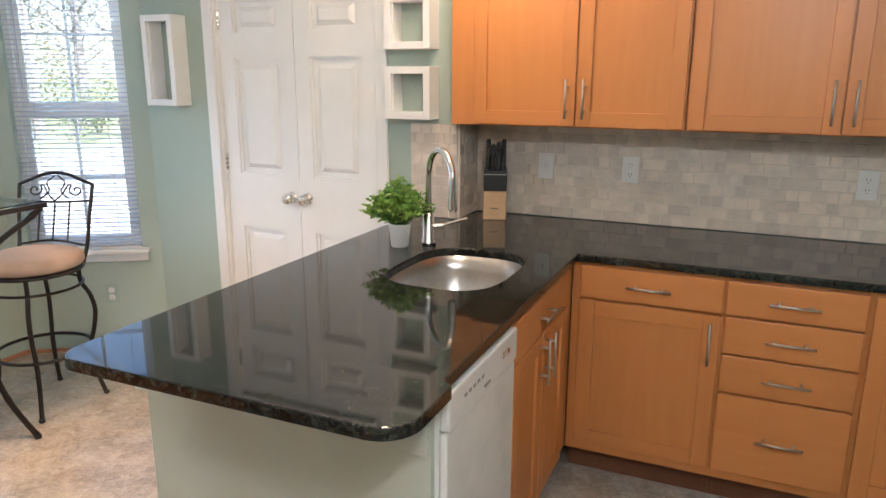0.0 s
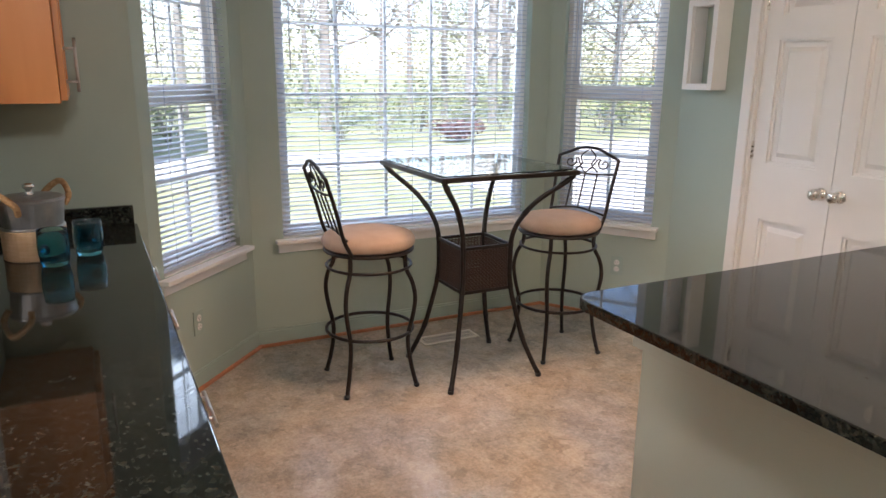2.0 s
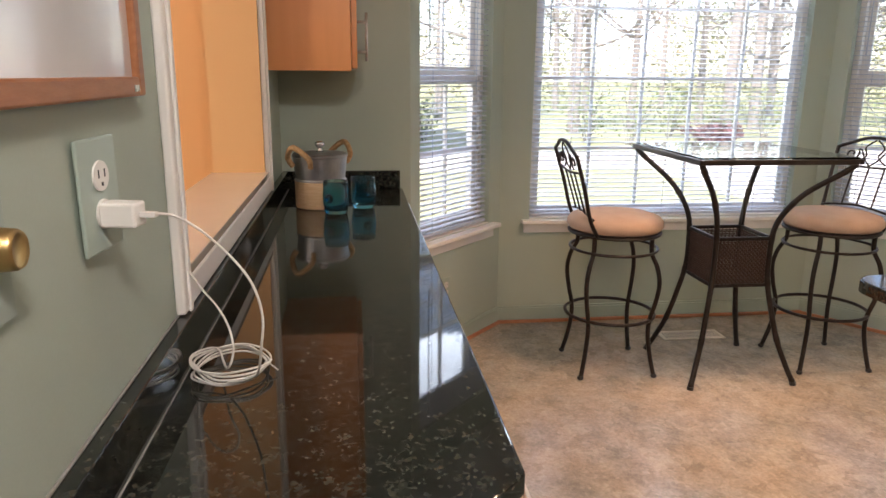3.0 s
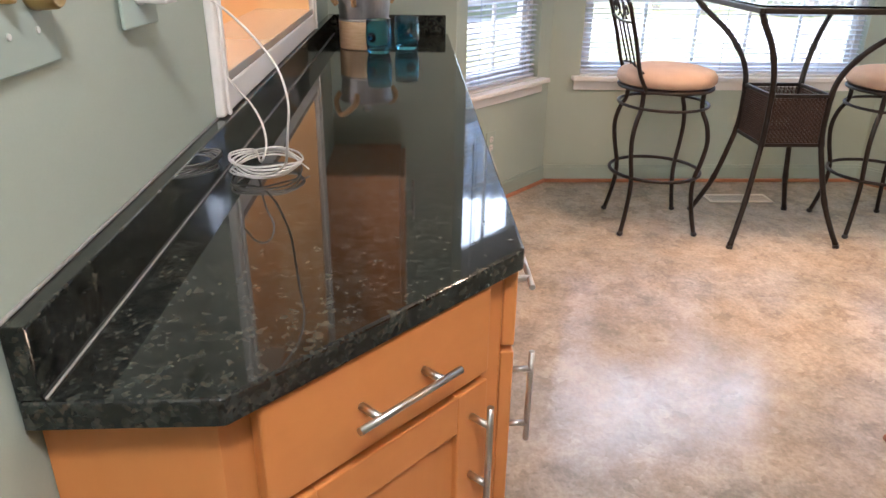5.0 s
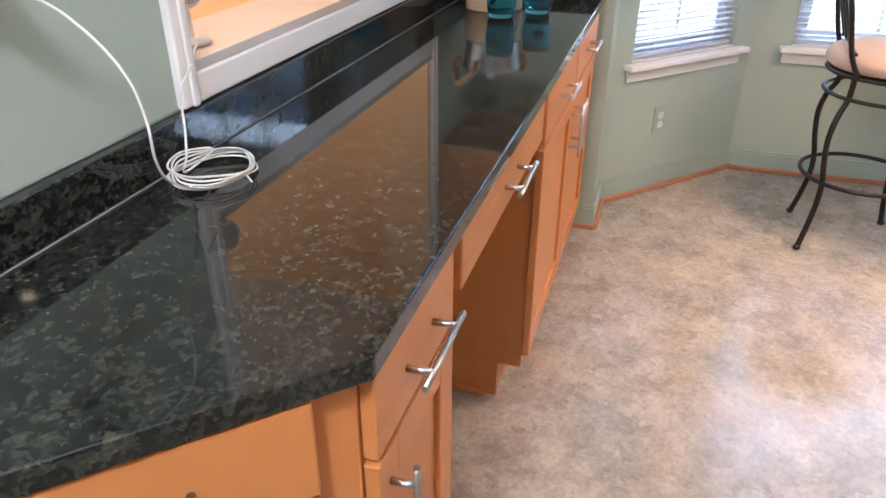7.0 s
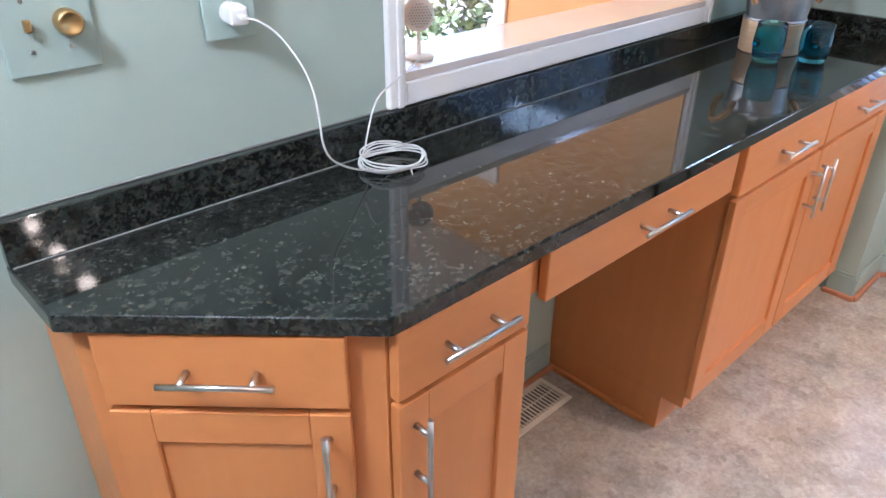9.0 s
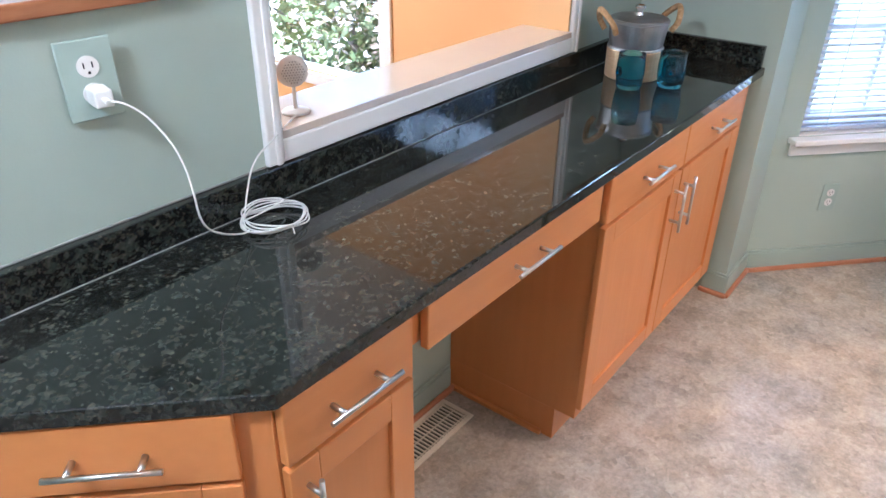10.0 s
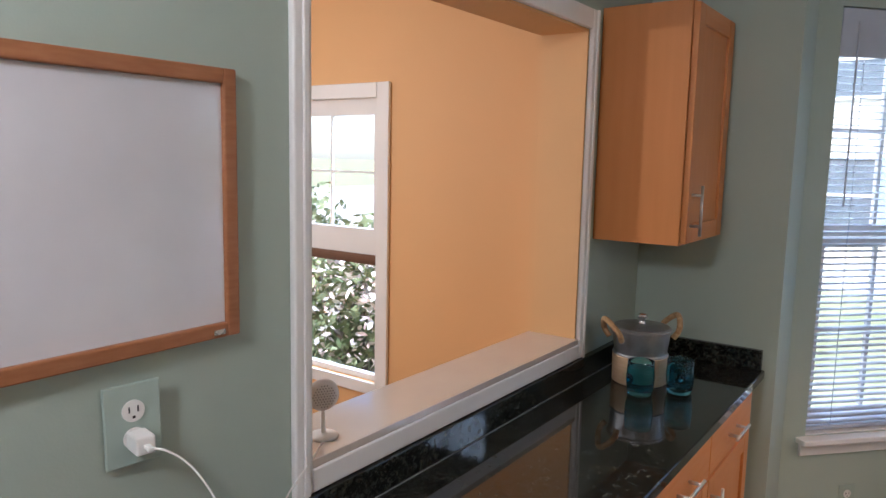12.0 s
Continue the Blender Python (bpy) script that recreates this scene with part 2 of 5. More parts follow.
def granite():
    m = bpy.data.materials.new("black_green_granite")
    m.use_nodes = True
    N, L = m.node_tree.nodes, m.node_tree.links
    p = N["Principled BSDF"]
    geo = N.new("ShaderNodeNewGeometry")
    warp = N.new("ShaderNodeTexNoise")
    warp.inputs["Scale"].default_value, warp.inputs["Detail"].default_value = 70, 5
    L.new(geo.outputs["Position"], warp.inputs[0])
    add = N.new("ShaderNodeVectorMath")
    add.operation = "MULTIPLY_ADD"
    L.new(warp.outputs["Color"], add.inputs[0])
    add.inputs[1].default_value = (0.0022, 0.0022, 0.0022)
    L.new(geo.outputs["Position"], add.inputs[2])

    def grains(scale, stops):
        v = N.new("ShaderNodeTexVoronoi")
        v.feature = "F1"
        v.inputs["Scale"].default_value = scale
        L.new(add.outputs[0], v.inputs[0])
        sep = N.new("ShaderNodeSeparateColor")
        L.new(v.outputs["Color"], sep.inputs[0])
        r = N.new("ShaderNodeValToRGB")
        els = r.color_ramp.elements
        els[0].position, els[0].color = stops[0][0], (*stops[0][1], 1)
        els[1].position, els[1].color = stops[-1][0], (*stops[-1][1], 1)
        for pos, c in stops[1:-1]:
            els.new(pos).color = (*c, 1)
        L.new(sep.outputs[0], r.inputs[0])
        return r
    g1 = grains(130, [(0.15, (0.004, 0.005, 0.005)), (0.45, (0.011, 0.014, 0.013)), (0.75, (0.026, 0.031, 0.026)), (0.95, (0.040, 0.041, 0.032))])
    g2 = grains(240, [(0.25, (0.004, 0.005, 0.005)), (0.58, (0.012, 0.015, 0.013)), (0.84, (0.036, 0.035, 0.026)), (0.96, (0.078, 0.064, 0.042))])
    mix = N.new("ShaderNodeMix")
    mix.data_type = 'RGBA'
    mix.inputs[0].default_value = 0.34
    L.new(g1.outputs[0], mix.inputs[6])
    L.new(g2.outputs[0], mix.inputs[7])
    cloud = N.new("ShaderNodeTexNoise")
    cloud.inputs["Scale"].default_value, cloud.inputs["Detail"].default_value = 42, 6
    L.new(geo.outputs["Position"], cloud.inputs[0])
    mr = N.new("ShaderNodeMapRange")
    mr.inputs[1].default_value, mr.inputs[2].default_value, mr.inputs[3].default_value, mr.inputs[4].default_value = 0.3, 0.7, 0.35, 1.75
    L.new(cloud.outputs[0], mr.inputs[0])
    hsv = N.new("ShaderNodeHueSaturation")
    L.new(mr.outputs[0], hsv.inputs["Value"])
    L.new(mix.outputs[2], hsv.inputs["Color"])
    L.new(hsv.outputs[0], p.inputs["Base Color"])
    p.inputs["Roughness"].default_value = 0.045
    p.inputs["Specular IOR Level"].default_value = 0.50
    return m


M_GRANITE = granite()


def vinyl():
    m = bpy.data.materials.new("mottled_stone_vinyl")
    m.use_nodes = True
    N, L = m.node_tree.nodes, m.node_tree.links
    p = N["Principled BSDF"]
    geo = N.new("ShaderNodeNewGeometry")

    def noisy(scale, detail, dist=0.0):
        n = N.new("ShaderNodeTexNoise")
        n.inputs["Scale"].default_value, n.inputs["Detail"].default_value, n.inputs["Distortion"].default_value = scale, detail, dist
        n.inputs["Roughness"].default_value = 0.68
        L.new(geo.outputs["Position"], n.inputs[0])
        return n
    big, mid, fine = noisy(3.2, 5, 0.2), noisy(9, 10, 0.2), noisy(70, 4, 0.0)
    bend = N.new("ShaderNodeTexNoise")
    bend.inputs["Scale"].default_value, bend.inputs["Detail"].default_value = 30, 4
    L.new(geo.outputs["Position"], bend.inputs[0])
    bent = N.new("ShaderNodeVectorMath")
    bent.operation = "MULTIPLY_ADD"
    L.new(bend.outputs["Color"], bent.inputs[0])
    bent.inputs[1].default_value = (0.05, 0.05, 0.05)
    L.new(geo.outputs["Position"], bent.inputs[2])
    flakes = N.new("ShaderNodeTexVoronoi")
    flakes.inputs["Scale"].default_value = 26
    L.new(bent.outputs[0], flakes.inputs[0])
    shift = N.new("ShaderNodeVectorMath")
    shift.operation = "MULTIPLY_ADD"
    L.new(flakes.outputs["Color"], shift.inputs[0])
    shift.inputs[1].default_value = (0.055, 0.055, 0.055)
    L.new(geo.outputs["Position"], shift.inputs[2])
    L.new(shift.outputs[0], mid.inputs[0])
    r1 = N.new("ShaderNodeValToRGB")
    els = r1.color_ramp.elements
    els[0].position, els[0].color = 0.37, (0.20, 0.178, 0.150, 1)
    els[1].position, els[1].color = 0.63, (0.51, 0.455, 0.385, 1)
    e = els.new(0.5)
    e.color = (0.37, 0.32, 0.27, 1)
    L.new(mid.outputs[0], r1.inputs[0])
    r2 = N.new("ShaderNodeValToRGB")
    els = r2.color_ramp.elements
    els[0].position, els[0].color = 0.38, (0.30, 0.30, 0.28, 1)
    els[1].position, els[1].color = 0.62, (0.46, 0.375, 0.28, 1)
    L.new(big.outputs[0], r2.inputs[0])
    mix = N.new("ShaderNodeMix")
    mix.data_type = 'RGBA'
    mix.inputs[0].default_value = 0.45
    L.new(r1.outputs[0], mix.inputs[6])
    L.new(r2.outputs[0], mix.inputs[7])
    hsv = N.new("ShaderNodeHueSaturation")
    mr = N.new("ShaderNodeMapRange")
    mr.inputs[1].default_value, mr.inputs[2].default_value, mr.inputs[3].default_value, mr.inputs[4].default_value = 0.3, 0.7, 0.82, 1.16
    L.new(fine.outputs[0], mr.inputs[0])
    L.new(mr.outputs[0], hsv.inputs["Value"])
    L.new(mix.outputs[2], hsv.inputs["Color"])
    L.new(hsv.outputs[0], p.inputs["Base Color"])
    rr = N.new("ShaderNodeMapRange")
    rr.inputs[3].default_value, rr.inputs[4].default_value = 0.14, 0.25
    L.new(mid.outputs[0], rr.inputs[0])
    L.new(rr.outputs[0], p.inputs["Roughness"])
    b = N.new("ShaderNodeBump")
    b.inputs["Strength"].default_value, b.inputs["Distance"].default_value = 0.05, 0.002
    L.new(fine.outputs[0], b.inputs["Height"])
    L.new(b.outputs[0], p.inputs["Normal"])
    return m


M_VINYL = vinyl()


def glass_mat(name, colour, rough=0.0, ior=1.45):
    m = bpy.data.materials.new(name)
    m.use_nodes = True
    p = m.node_tree.nodes["Principled BSDF"]
    p.inputs["Base Color"].default_value = (*colour, 1)
    p.inputs["Transmission Weight"].default_value = 1.0
    p.inputs["Roughness"].default_value, p.inputs["IOR"].default_value = rough, ior
    return m


def pane_mat():
    """Thin window glass: clear with a faint mirror."""
    m = bpy.data.materials.new("clear_window_glass")
    m.use_nodes = True
    N, L = m.node_tree.nodes, m.node_tree.links
    t, g, x = N.new("ShaderNodeBsdfTransparent"), N.new("ShaderNodeBsdfGlossy"), N.new("ShaderNodeMixShader")
    g.inputs["Roughness"].default_value = 0.02
    x.inputs[0].default_value = 0.06
    L.new(t.outputs[0], x.inputs[1])
    L.new(g.outputs[0], x.inputs[2])
    L.new(x.outputs[0], N["Material Output"].inputs["Surface"])
    return m


M_PANE = pane_mat()
M_BLUEGLASS = glass_mat("blue_tumbler_glass", (0.25, 0.68, 0.86), 0.02)
M_CLEARGLASS = glass_mat("table_glass", (0.90, 0.97, 0.95), 0.0, 1.35)

# ---- structure ----
S_Y, N_Y, K_Y = -0.33, 3.02, 3.26        # south wall, pantry wall, kitchen wall
A = Vector((-3.11, 0.185))
B = Vector((-3.72, 0.74))
C = Vector((-3.72, 2.58))
D = Vector((-3.06, 3.02))
EAST, CEIL, THICK = 3.2, 2.44, 0.13


def along(p, q):
    """Pose of a wall that starts at p and runs to q, its local y pointing out of the room; and its length."""
    d = q - p
    return pose(p.x, p.y, 0, 0, 0, math.degrees(math.atan2(d.y, d.x))), d.length


def wall(name, p, q, openings=(), material=None, thick=THICK, label="", height=CEIL):
    m, n = along(Vector(p), Vector(q))
    bm = bmesh.new()
    x = 0.0
    for a, b, z0, z1 in sorted(openings):
        if a > x:
            box(bm, x, a, 0, thick, 0, height)
        if z0 > 0:
            box(bm, a, b, 0, thick, 0, z0)
        if z1 < height:
            box(bm, a, b, 0, thick, z1, height)
        x = b
    if n > x:
        box(bm, x, n, 0, thick, 0, height)
    ob = part(name, bm, material or M_GREEN, m=m)
    return tagged(ob, label, "wall", kind="structure")


DIVIDER = 0.15                          # thickness of the wall to the next room
PASS = (1.138, 2.325, 1.048, 2.035)      # west-going span and heights of the pass-through
wall("wall_south", (EAST, S_Y), (-2.86, S_Y), [(EAST + PASS[0], EAST + PASS[1], PASS[2], PASS[3])], thick=DIVIDER, label="sage green painted wall with a pass-through opening")
stub = part("wall_stub", boxes((-3.11, -2.86, S_Y - DIVIDER, 0.185, 0, CEIL)), M_GREEN)
tagged(stub, "sage green wall return at the end of the desk", "wall", kind="structure")
WIN_Z = (0.597, 2.20)
LW, CW, RW = (0.10, 0.71), (0.165, 1.70), (0.09, 0.69)
wall("wall_bay_south", A, B, [(*LW, *WIN_Z)], label="sage green angled bay wall with a window")
wall("wall_bay_west", B, C, [(*CW, *WIN_Z)], label="sage green bay wall with a wide window")
wall("wall_bay_north", C, D, [(*RW, *WIN_Z)], label="sage green angled bay wall with a window")
DOOR_X0, DOOR_X1 = -2.555, -1.645
wall("wall_pantry", D, (-1.22, N_Y), [(DOOR_X0 - 0.02 - D.x, DOOR_X1 + 0.02 - D.x, 0, 2.05)], label="sage green wall around the pantry doors")
part("wall_pantry_side", boxes((-1.34, -1.22, N_Y + THICK, K_Y, 0, CEIL)), M_GREEN)
tagged(bpy.data.objects["wall_pantry_side"], "sage green side of the pantry", "wall", kind="structure")
wall("wall_kitchen", (-1.22, K_Y), (EAST, K_Y), label="sage green kitchen wall behind the tiles")
wall("wall_east", (EAST, K_Y), (EAST, S_Y), label="sage green far wall")
part("pantry_back", boxes((DOOR_X0 - 0.4, -1.34, 3.7, 3.75, 0, CEIL), (DOOR_X0 - 0.45, DOOR_X0 - 0.4, N_Y + THICK, 3.75, 0, CEIL)), M_WHITE)
tagged(bpy.data.objects["pantry_back"], "white painted inside of the pantry", "wall", kind="structure")
outline = [(EAST + 0.1, S_Y - 0.1), (EAST + 0.1, K_Y + 0.1), (-1.3, K_Y + 0.1), (-1.3, 3.75), (-3.1, 3.75), (D.x - 0.08, D.y + 0.06), (C.x - 0.09, C.y + 0.04), (B.x - 0.09, B.y - 0.04), (A.x - 0.08, A.y - 0.06), (-3.1, S_Y - 0.1)]
tagged(part("floor", slab(outline, -0.05, 0.0), M_VINYL), "mottled beige and grey stone-look vinyl floor", "floor", kind="structure")
tagged(part("ceiling", slab(outline, CEIL, CEIL + 0.06), M_CEIL), "white painted ceiling", "ceiling", kind="structure")

# the next room beyond the pass-through
OX, OY = -2.95, -4.2
FW = (1.72, 2.78, 0.45, 1.925)    # window span south of y = 0, heights
wall("wall_next_west", (OX, OY), (OX, S_Y - DIVIDER), [(-FW[1] - OY, -FW[0] - OY, FW[2], FW[3])], M_ORANGE, label="apricot wall of the next room with a window")
wall("wall_next_south", (EAST, OY), (OX, OY), (), M_ORANGE, label="apricot wall of the next room")
wall("wall_next_east", (EAST, S_Y - DIVIDER), (EAST, OY), (), M_ORANGE, label="apricot wall of the next room")
bmx = bmesh.new()
for b in ((-EAST, PASS[0] - 0.0, 0.0, CEIL), (PASS[1], -OX, 0.0, CEIL), (PASS[0], PASS[1], 0, PASS[2] - 0.004), (PASS[0], PASS[1], PASS[3], CEIL)):
    box(bmx, -b[1], -b[0], S_Y - DIVIDER - 0.012, S_Y - DIVIDER - 0.003, b[2], b[3])
tagged(part("wall_next_north", bmx, M_ORANGE), "apricot painted back of the dividing wall", "wall", kind="structure")
tagged(part("floor_next_room", boxes((OX, EAST, OY, S_Y - DIVIDER, -0.05, 0.0)), mat("brown_carpet", (0.30, 0.22, 0.15), 0.95, bump=0.5, bump_scale=400)), "brown carpet of the next room", "floor", kind="structure")
tagged(part("ceiling_next_room", boxes((OX - 0.1, EAST, OY - 0.1, S_Y - DIVIDER, CEIL, CEIL + 0.06)), M_CEIL), "white ceiling of the next room", "ceiling", kind="structure")

# pass-through lining and casing
x0, x1 = -PASS[1], -PASS[0]
lin = thing("trim_pass_through", "white painted casing and sill round the pass-through", "trim", pose((x0 + x1) / 2, S_Y, PASS[2]), kind="structure")
cx = (x0 + x1) / 2
hw, hh = (x1 - x0) / 2, PASS[3] - PASS[2]
part("sill", boxes((-hw, hw, -DIVIDER - 0.02, 0.012, -0.012, 0.006), bevel=0.002), M_SILL, lin)
part("jamb", boxes((-hw, -hw + 0.008, -DIVIDER - 0.012, 0.0, 0.006, hh)), M_ORANGE, lin)
part("jamb", boxes((hw - 0.008, hw, -DIVIDER - 0.012, 0.0, 0.006, hh)), M_ORANGE, lin)
part("head", boxes((-hw + 0.008, hw - 0.008, -DIVIDER - 0.012, 0.0, hh - 0.008, hh)), M_ORANGE, lin)
for nm, bb in (("casing", (-hw - 0.043, -hw, 0.0, 0.016, -0.060, hh + 0.06)), ("casing", (hw, hw + 0.043, 0.0, 0.016, -0.060, hh + 0.06)), ("casing", (-hw, hw, 0.0, 0.015, hh, hh + 0.06)), ("casing", (-hw, hw, 0.0, 0.015, -0.060, -0.012))):
    bm = boxes(bb, bevel=0.004)
    xa, xb, ya, yb, za, zb = bb
    if xb - xa < 0.1:
        box(bm, xa + 0.010, xb - 0.018, yb, yb + 0.006, za, zb, bevel=0.003)
    part(nm, bm, M_WHITE, lin)


# ---- baseboards with a shoe moulding ----
def baseboard(p, q, label="sage green baseboard with a reddish wood shoe moulding", a=0.0, b=0.0):
    m, n = along(Vector(p), Vector(q))
    t = thing("baseboard", label, "baseboard", m, kind="structure")
    part("board", boxes((a, n - b, -0.013, -0.0015, 0.0, 0.085), (a, n - b, -0.0095, -0.0015, 0.085, 0.097), bevel=0.002), M_TRIMGREEN, t)
    part("shoe_moulding", boxes((a - 0.005, n - b + 0.005, -0.030, -0.0135, 0.0, 0.019), bevel=0.005), M_SHOE, t, "reddish wood shoe moulding")


baseboard((-2.86, 0.10), (-2.86, 0.200), "sage green baseboard at the end of the desk wall")
baseboard((-2.845, 0.185), A, a=0.0)
baseboard(A, B)
baseboard(B, C)
baseboard(C, D)
baseboard(D, (DOOR_X0 - 0.09, N_Y))
baseboard((-1.03, S_Y), (-1.72, S_Y))
baseboard((EAST, S_Y), (-0.40, S_Y))


# ---- windows ----
def muntin_window(name, p, q, span, z, cols, rows, double_hung, label, tilt=9, mid=0.765):
    """A window set in a wall opening: frame, sashes, panes, stool, apron and a blind."""
    m, n = along(Vector(p), Vector(q))
    a, b = span
    z0, z1 = z
    w = tagged(new(name), label, "window", kind="structure")
    w.matrix_basis = m @ pose((a + b) / 2, 0, z0)
    hw, h = (b - a) / 2, z1 - z0
    yo = 0.085
    part("window_frame", boxes((-hw, -hw + 0.03, yo - 0.03, THICK, 0, h), (hw - 0.03, hw, yo - 0.03, THICK, 0, h), (-hw + 0.03, hw - 0.03, yo - 0.03, THICK, h - 0.03, h), (-hw + 0.03, hw - 0.03, yo - 0.03, THICK, 0, 0.03)), M_WHITE, w)
    part("window_sill", boxes((-hw - 0.045, hw + 0.045, -0.055, -0.0015, -0.022, 0.0), (-hw + 0.001, hw - 0.001, -0.0015, yo - 0.03, -0.0005, 0.006), bevel=0.004), M_WHITE, w, "white painted window stool")
    part("apron", boxes((-hw - 0.03, hw + 0.03, -0.016, -0.0015, -0.075, -0.0225), bevel=0.003), M_WHITE, w)
    iw = hw - 0.03
    groups = [(0.03, mid, yo + 0.0), (mid, h - 0.03, yo + 0.022)] if double_hung else [(0.03, h - 0.03, yo)]
    for za, zb, ya in groups:
        s = 0.042 if double_hung else 0.03
        part("sash", boxes((-iw, -iw + s, ya - 0.018, ya + 0.003, za, zb), (iw - s, iw, ya - 0.018, ya + 0.003, za, zb), (-iw + s, iw - s, ya - 0.018, ya + 0.003, za, za + s), (-iw + s, iw - s, ya - 0.018, ya + 0.003, zb - s, zb), bevel=0.002), M_WHITE, w)
        gx0, gx1, gz0, gz1 = -iw + s, iw - s, za + s, zb - s
        pm = part("pane", boxes((gx0, gx1, ya - 0.010, ya - 0.007, gz0, gz1)), M_PANE, w)
        pm.visible_shadow = False
        for i in range(1, cols):
            x = gx0 + (gx1 - gx0) * i / cols
            part("muntin", boxes((x - 0.008, x + 0.008, ya - 0.016, ya - 0.002, gz0, gz1)), M_WHITE, w)
        for zz in ([gz0 + (gz1 - gz0) * i / rows for i in range(1, rows)] if double_hung else [0.380, 0.757, 1.118, 1.48]):
            part("muntin", boxes((gx0, gx1, ya - 0.0155, ya - 0.0025, zz - 0.008, zz + 0.008)), M_WHITE, w)
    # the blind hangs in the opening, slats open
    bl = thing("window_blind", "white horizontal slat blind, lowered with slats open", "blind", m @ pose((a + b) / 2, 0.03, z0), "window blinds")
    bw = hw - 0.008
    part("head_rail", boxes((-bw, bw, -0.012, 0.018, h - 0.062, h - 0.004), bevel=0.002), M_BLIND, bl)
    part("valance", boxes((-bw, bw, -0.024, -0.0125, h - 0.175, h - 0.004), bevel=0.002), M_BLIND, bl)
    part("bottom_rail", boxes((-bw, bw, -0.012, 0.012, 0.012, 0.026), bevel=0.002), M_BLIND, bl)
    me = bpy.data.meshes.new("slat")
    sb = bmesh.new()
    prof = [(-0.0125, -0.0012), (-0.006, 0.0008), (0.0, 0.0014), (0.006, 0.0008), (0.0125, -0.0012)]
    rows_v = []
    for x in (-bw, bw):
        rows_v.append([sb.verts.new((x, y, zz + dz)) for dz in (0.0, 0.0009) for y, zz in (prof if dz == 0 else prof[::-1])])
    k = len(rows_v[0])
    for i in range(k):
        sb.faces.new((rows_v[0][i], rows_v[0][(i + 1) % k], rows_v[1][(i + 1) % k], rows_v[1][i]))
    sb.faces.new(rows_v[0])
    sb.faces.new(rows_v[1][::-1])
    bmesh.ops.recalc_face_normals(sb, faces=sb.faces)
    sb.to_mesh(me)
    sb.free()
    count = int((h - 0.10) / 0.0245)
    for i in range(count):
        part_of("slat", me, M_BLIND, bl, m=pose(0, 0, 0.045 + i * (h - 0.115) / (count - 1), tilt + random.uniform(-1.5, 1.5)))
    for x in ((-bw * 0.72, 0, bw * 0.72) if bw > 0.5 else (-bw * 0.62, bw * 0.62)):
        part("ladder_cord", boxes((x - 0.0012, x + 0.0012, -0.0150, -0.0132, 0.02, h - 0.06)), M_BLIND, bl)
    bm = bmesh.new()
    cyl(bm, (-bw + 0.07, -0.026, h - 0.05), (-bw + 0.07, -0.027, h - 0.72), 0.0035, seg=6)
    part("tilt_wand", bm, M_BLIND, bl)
    return w


muntin_window("window_1", A, B, LW, WIN_Z, 2, 2, True, "white double-hung window with muntins in the bay")
muntin_window("window_2", B, C, CW, WIN_Z, 5, 4, False, "wide white bay window with a muntin grid")
muntin_window("window_3", C, D, RW, WIN_Z, 2, 2, True, "white double-hung window with muntins in the bay")

# ---- cabinets: local x runs along the front, y goes into the cabinet, z up ----
hb = bmesh.new()
cyl(hb, (-0.078, -0.032, 0), (0.078, -0.032, 0), 0.0046, seg=12)
for sx in (-0.048, 0.048):
    cyl(hb, (sx, -0.032, 0), (sx, 0.0, 0), 0.0048, seg=10)
HANDLE = bpy.data.meshes.new("handle")
hb.to_mesh(HANDLE)
hb.free()
HANDLE.materials.append(M_STEEL)
for p_ in HANDLE.polygons:
    p_.use_smooth = len(p_.vertices) == 4


def handle(parent, x, z, upright=False):
    ob = part_of("handle", HANDLE, None, parent, "brushed steel bar handle", pose(x, 0, z, 0, 90 if upright else 0, 0))
    return ob


def shaker_door(parent, x0, x1, z0, z1, handle_side=None, handle_z=None, wz=M_WOODZ, wx=M_WOODX, name="door", rail=0.058):
    """A framed door with a sunk flat panel; its front lies at y = -0.02."""
    d = part(name, boxes((x0 + rail - 0.004, x1 - rail + 0.004, -0.011, -0.003, z0 + rail - 0.004, z1 - rail + 0.004)), wz, parent)
    for xa, xb in ((x0, x0 + rail), (x1 - rail, x1)):
        part("stile", boxes((xa, xb, -0.020, -0.001, z0, z1), bevel=0.0022), wz, d)
    for za, zb in ((z0, z0 + rail), (z1 - rail, z1)):
        part("rail", boxes((x0 + rail, x1 - rail, -0.0195, -0.001, za, zb), bevel=0.0022), wx, d)
    if handle_side is not None:
        hx = x0 + 0.032 if handle_side < 0 else x1 - 0.032
        handle(d, hx, handle_z, True).matrix_basis = pose(hx, -0.0195, handle_z, 0, 90, 0)
    return d


def drawer_front(parent, x0, x1, z0, z1, wx=M_WOODX, with_handle=True):
    d = part("drawer_front", boxes((x0, x1, -0.020, -0.001, z0, z1), bevel=0.003), wx, parent)
    if with_handle:
        handle(d, (x0 + x1) / 2, (z0 + z1) / 2).matrix_basis = pose((x0 + x1) / 2, -0.0195, (z0 + z1) / 2)
    return d


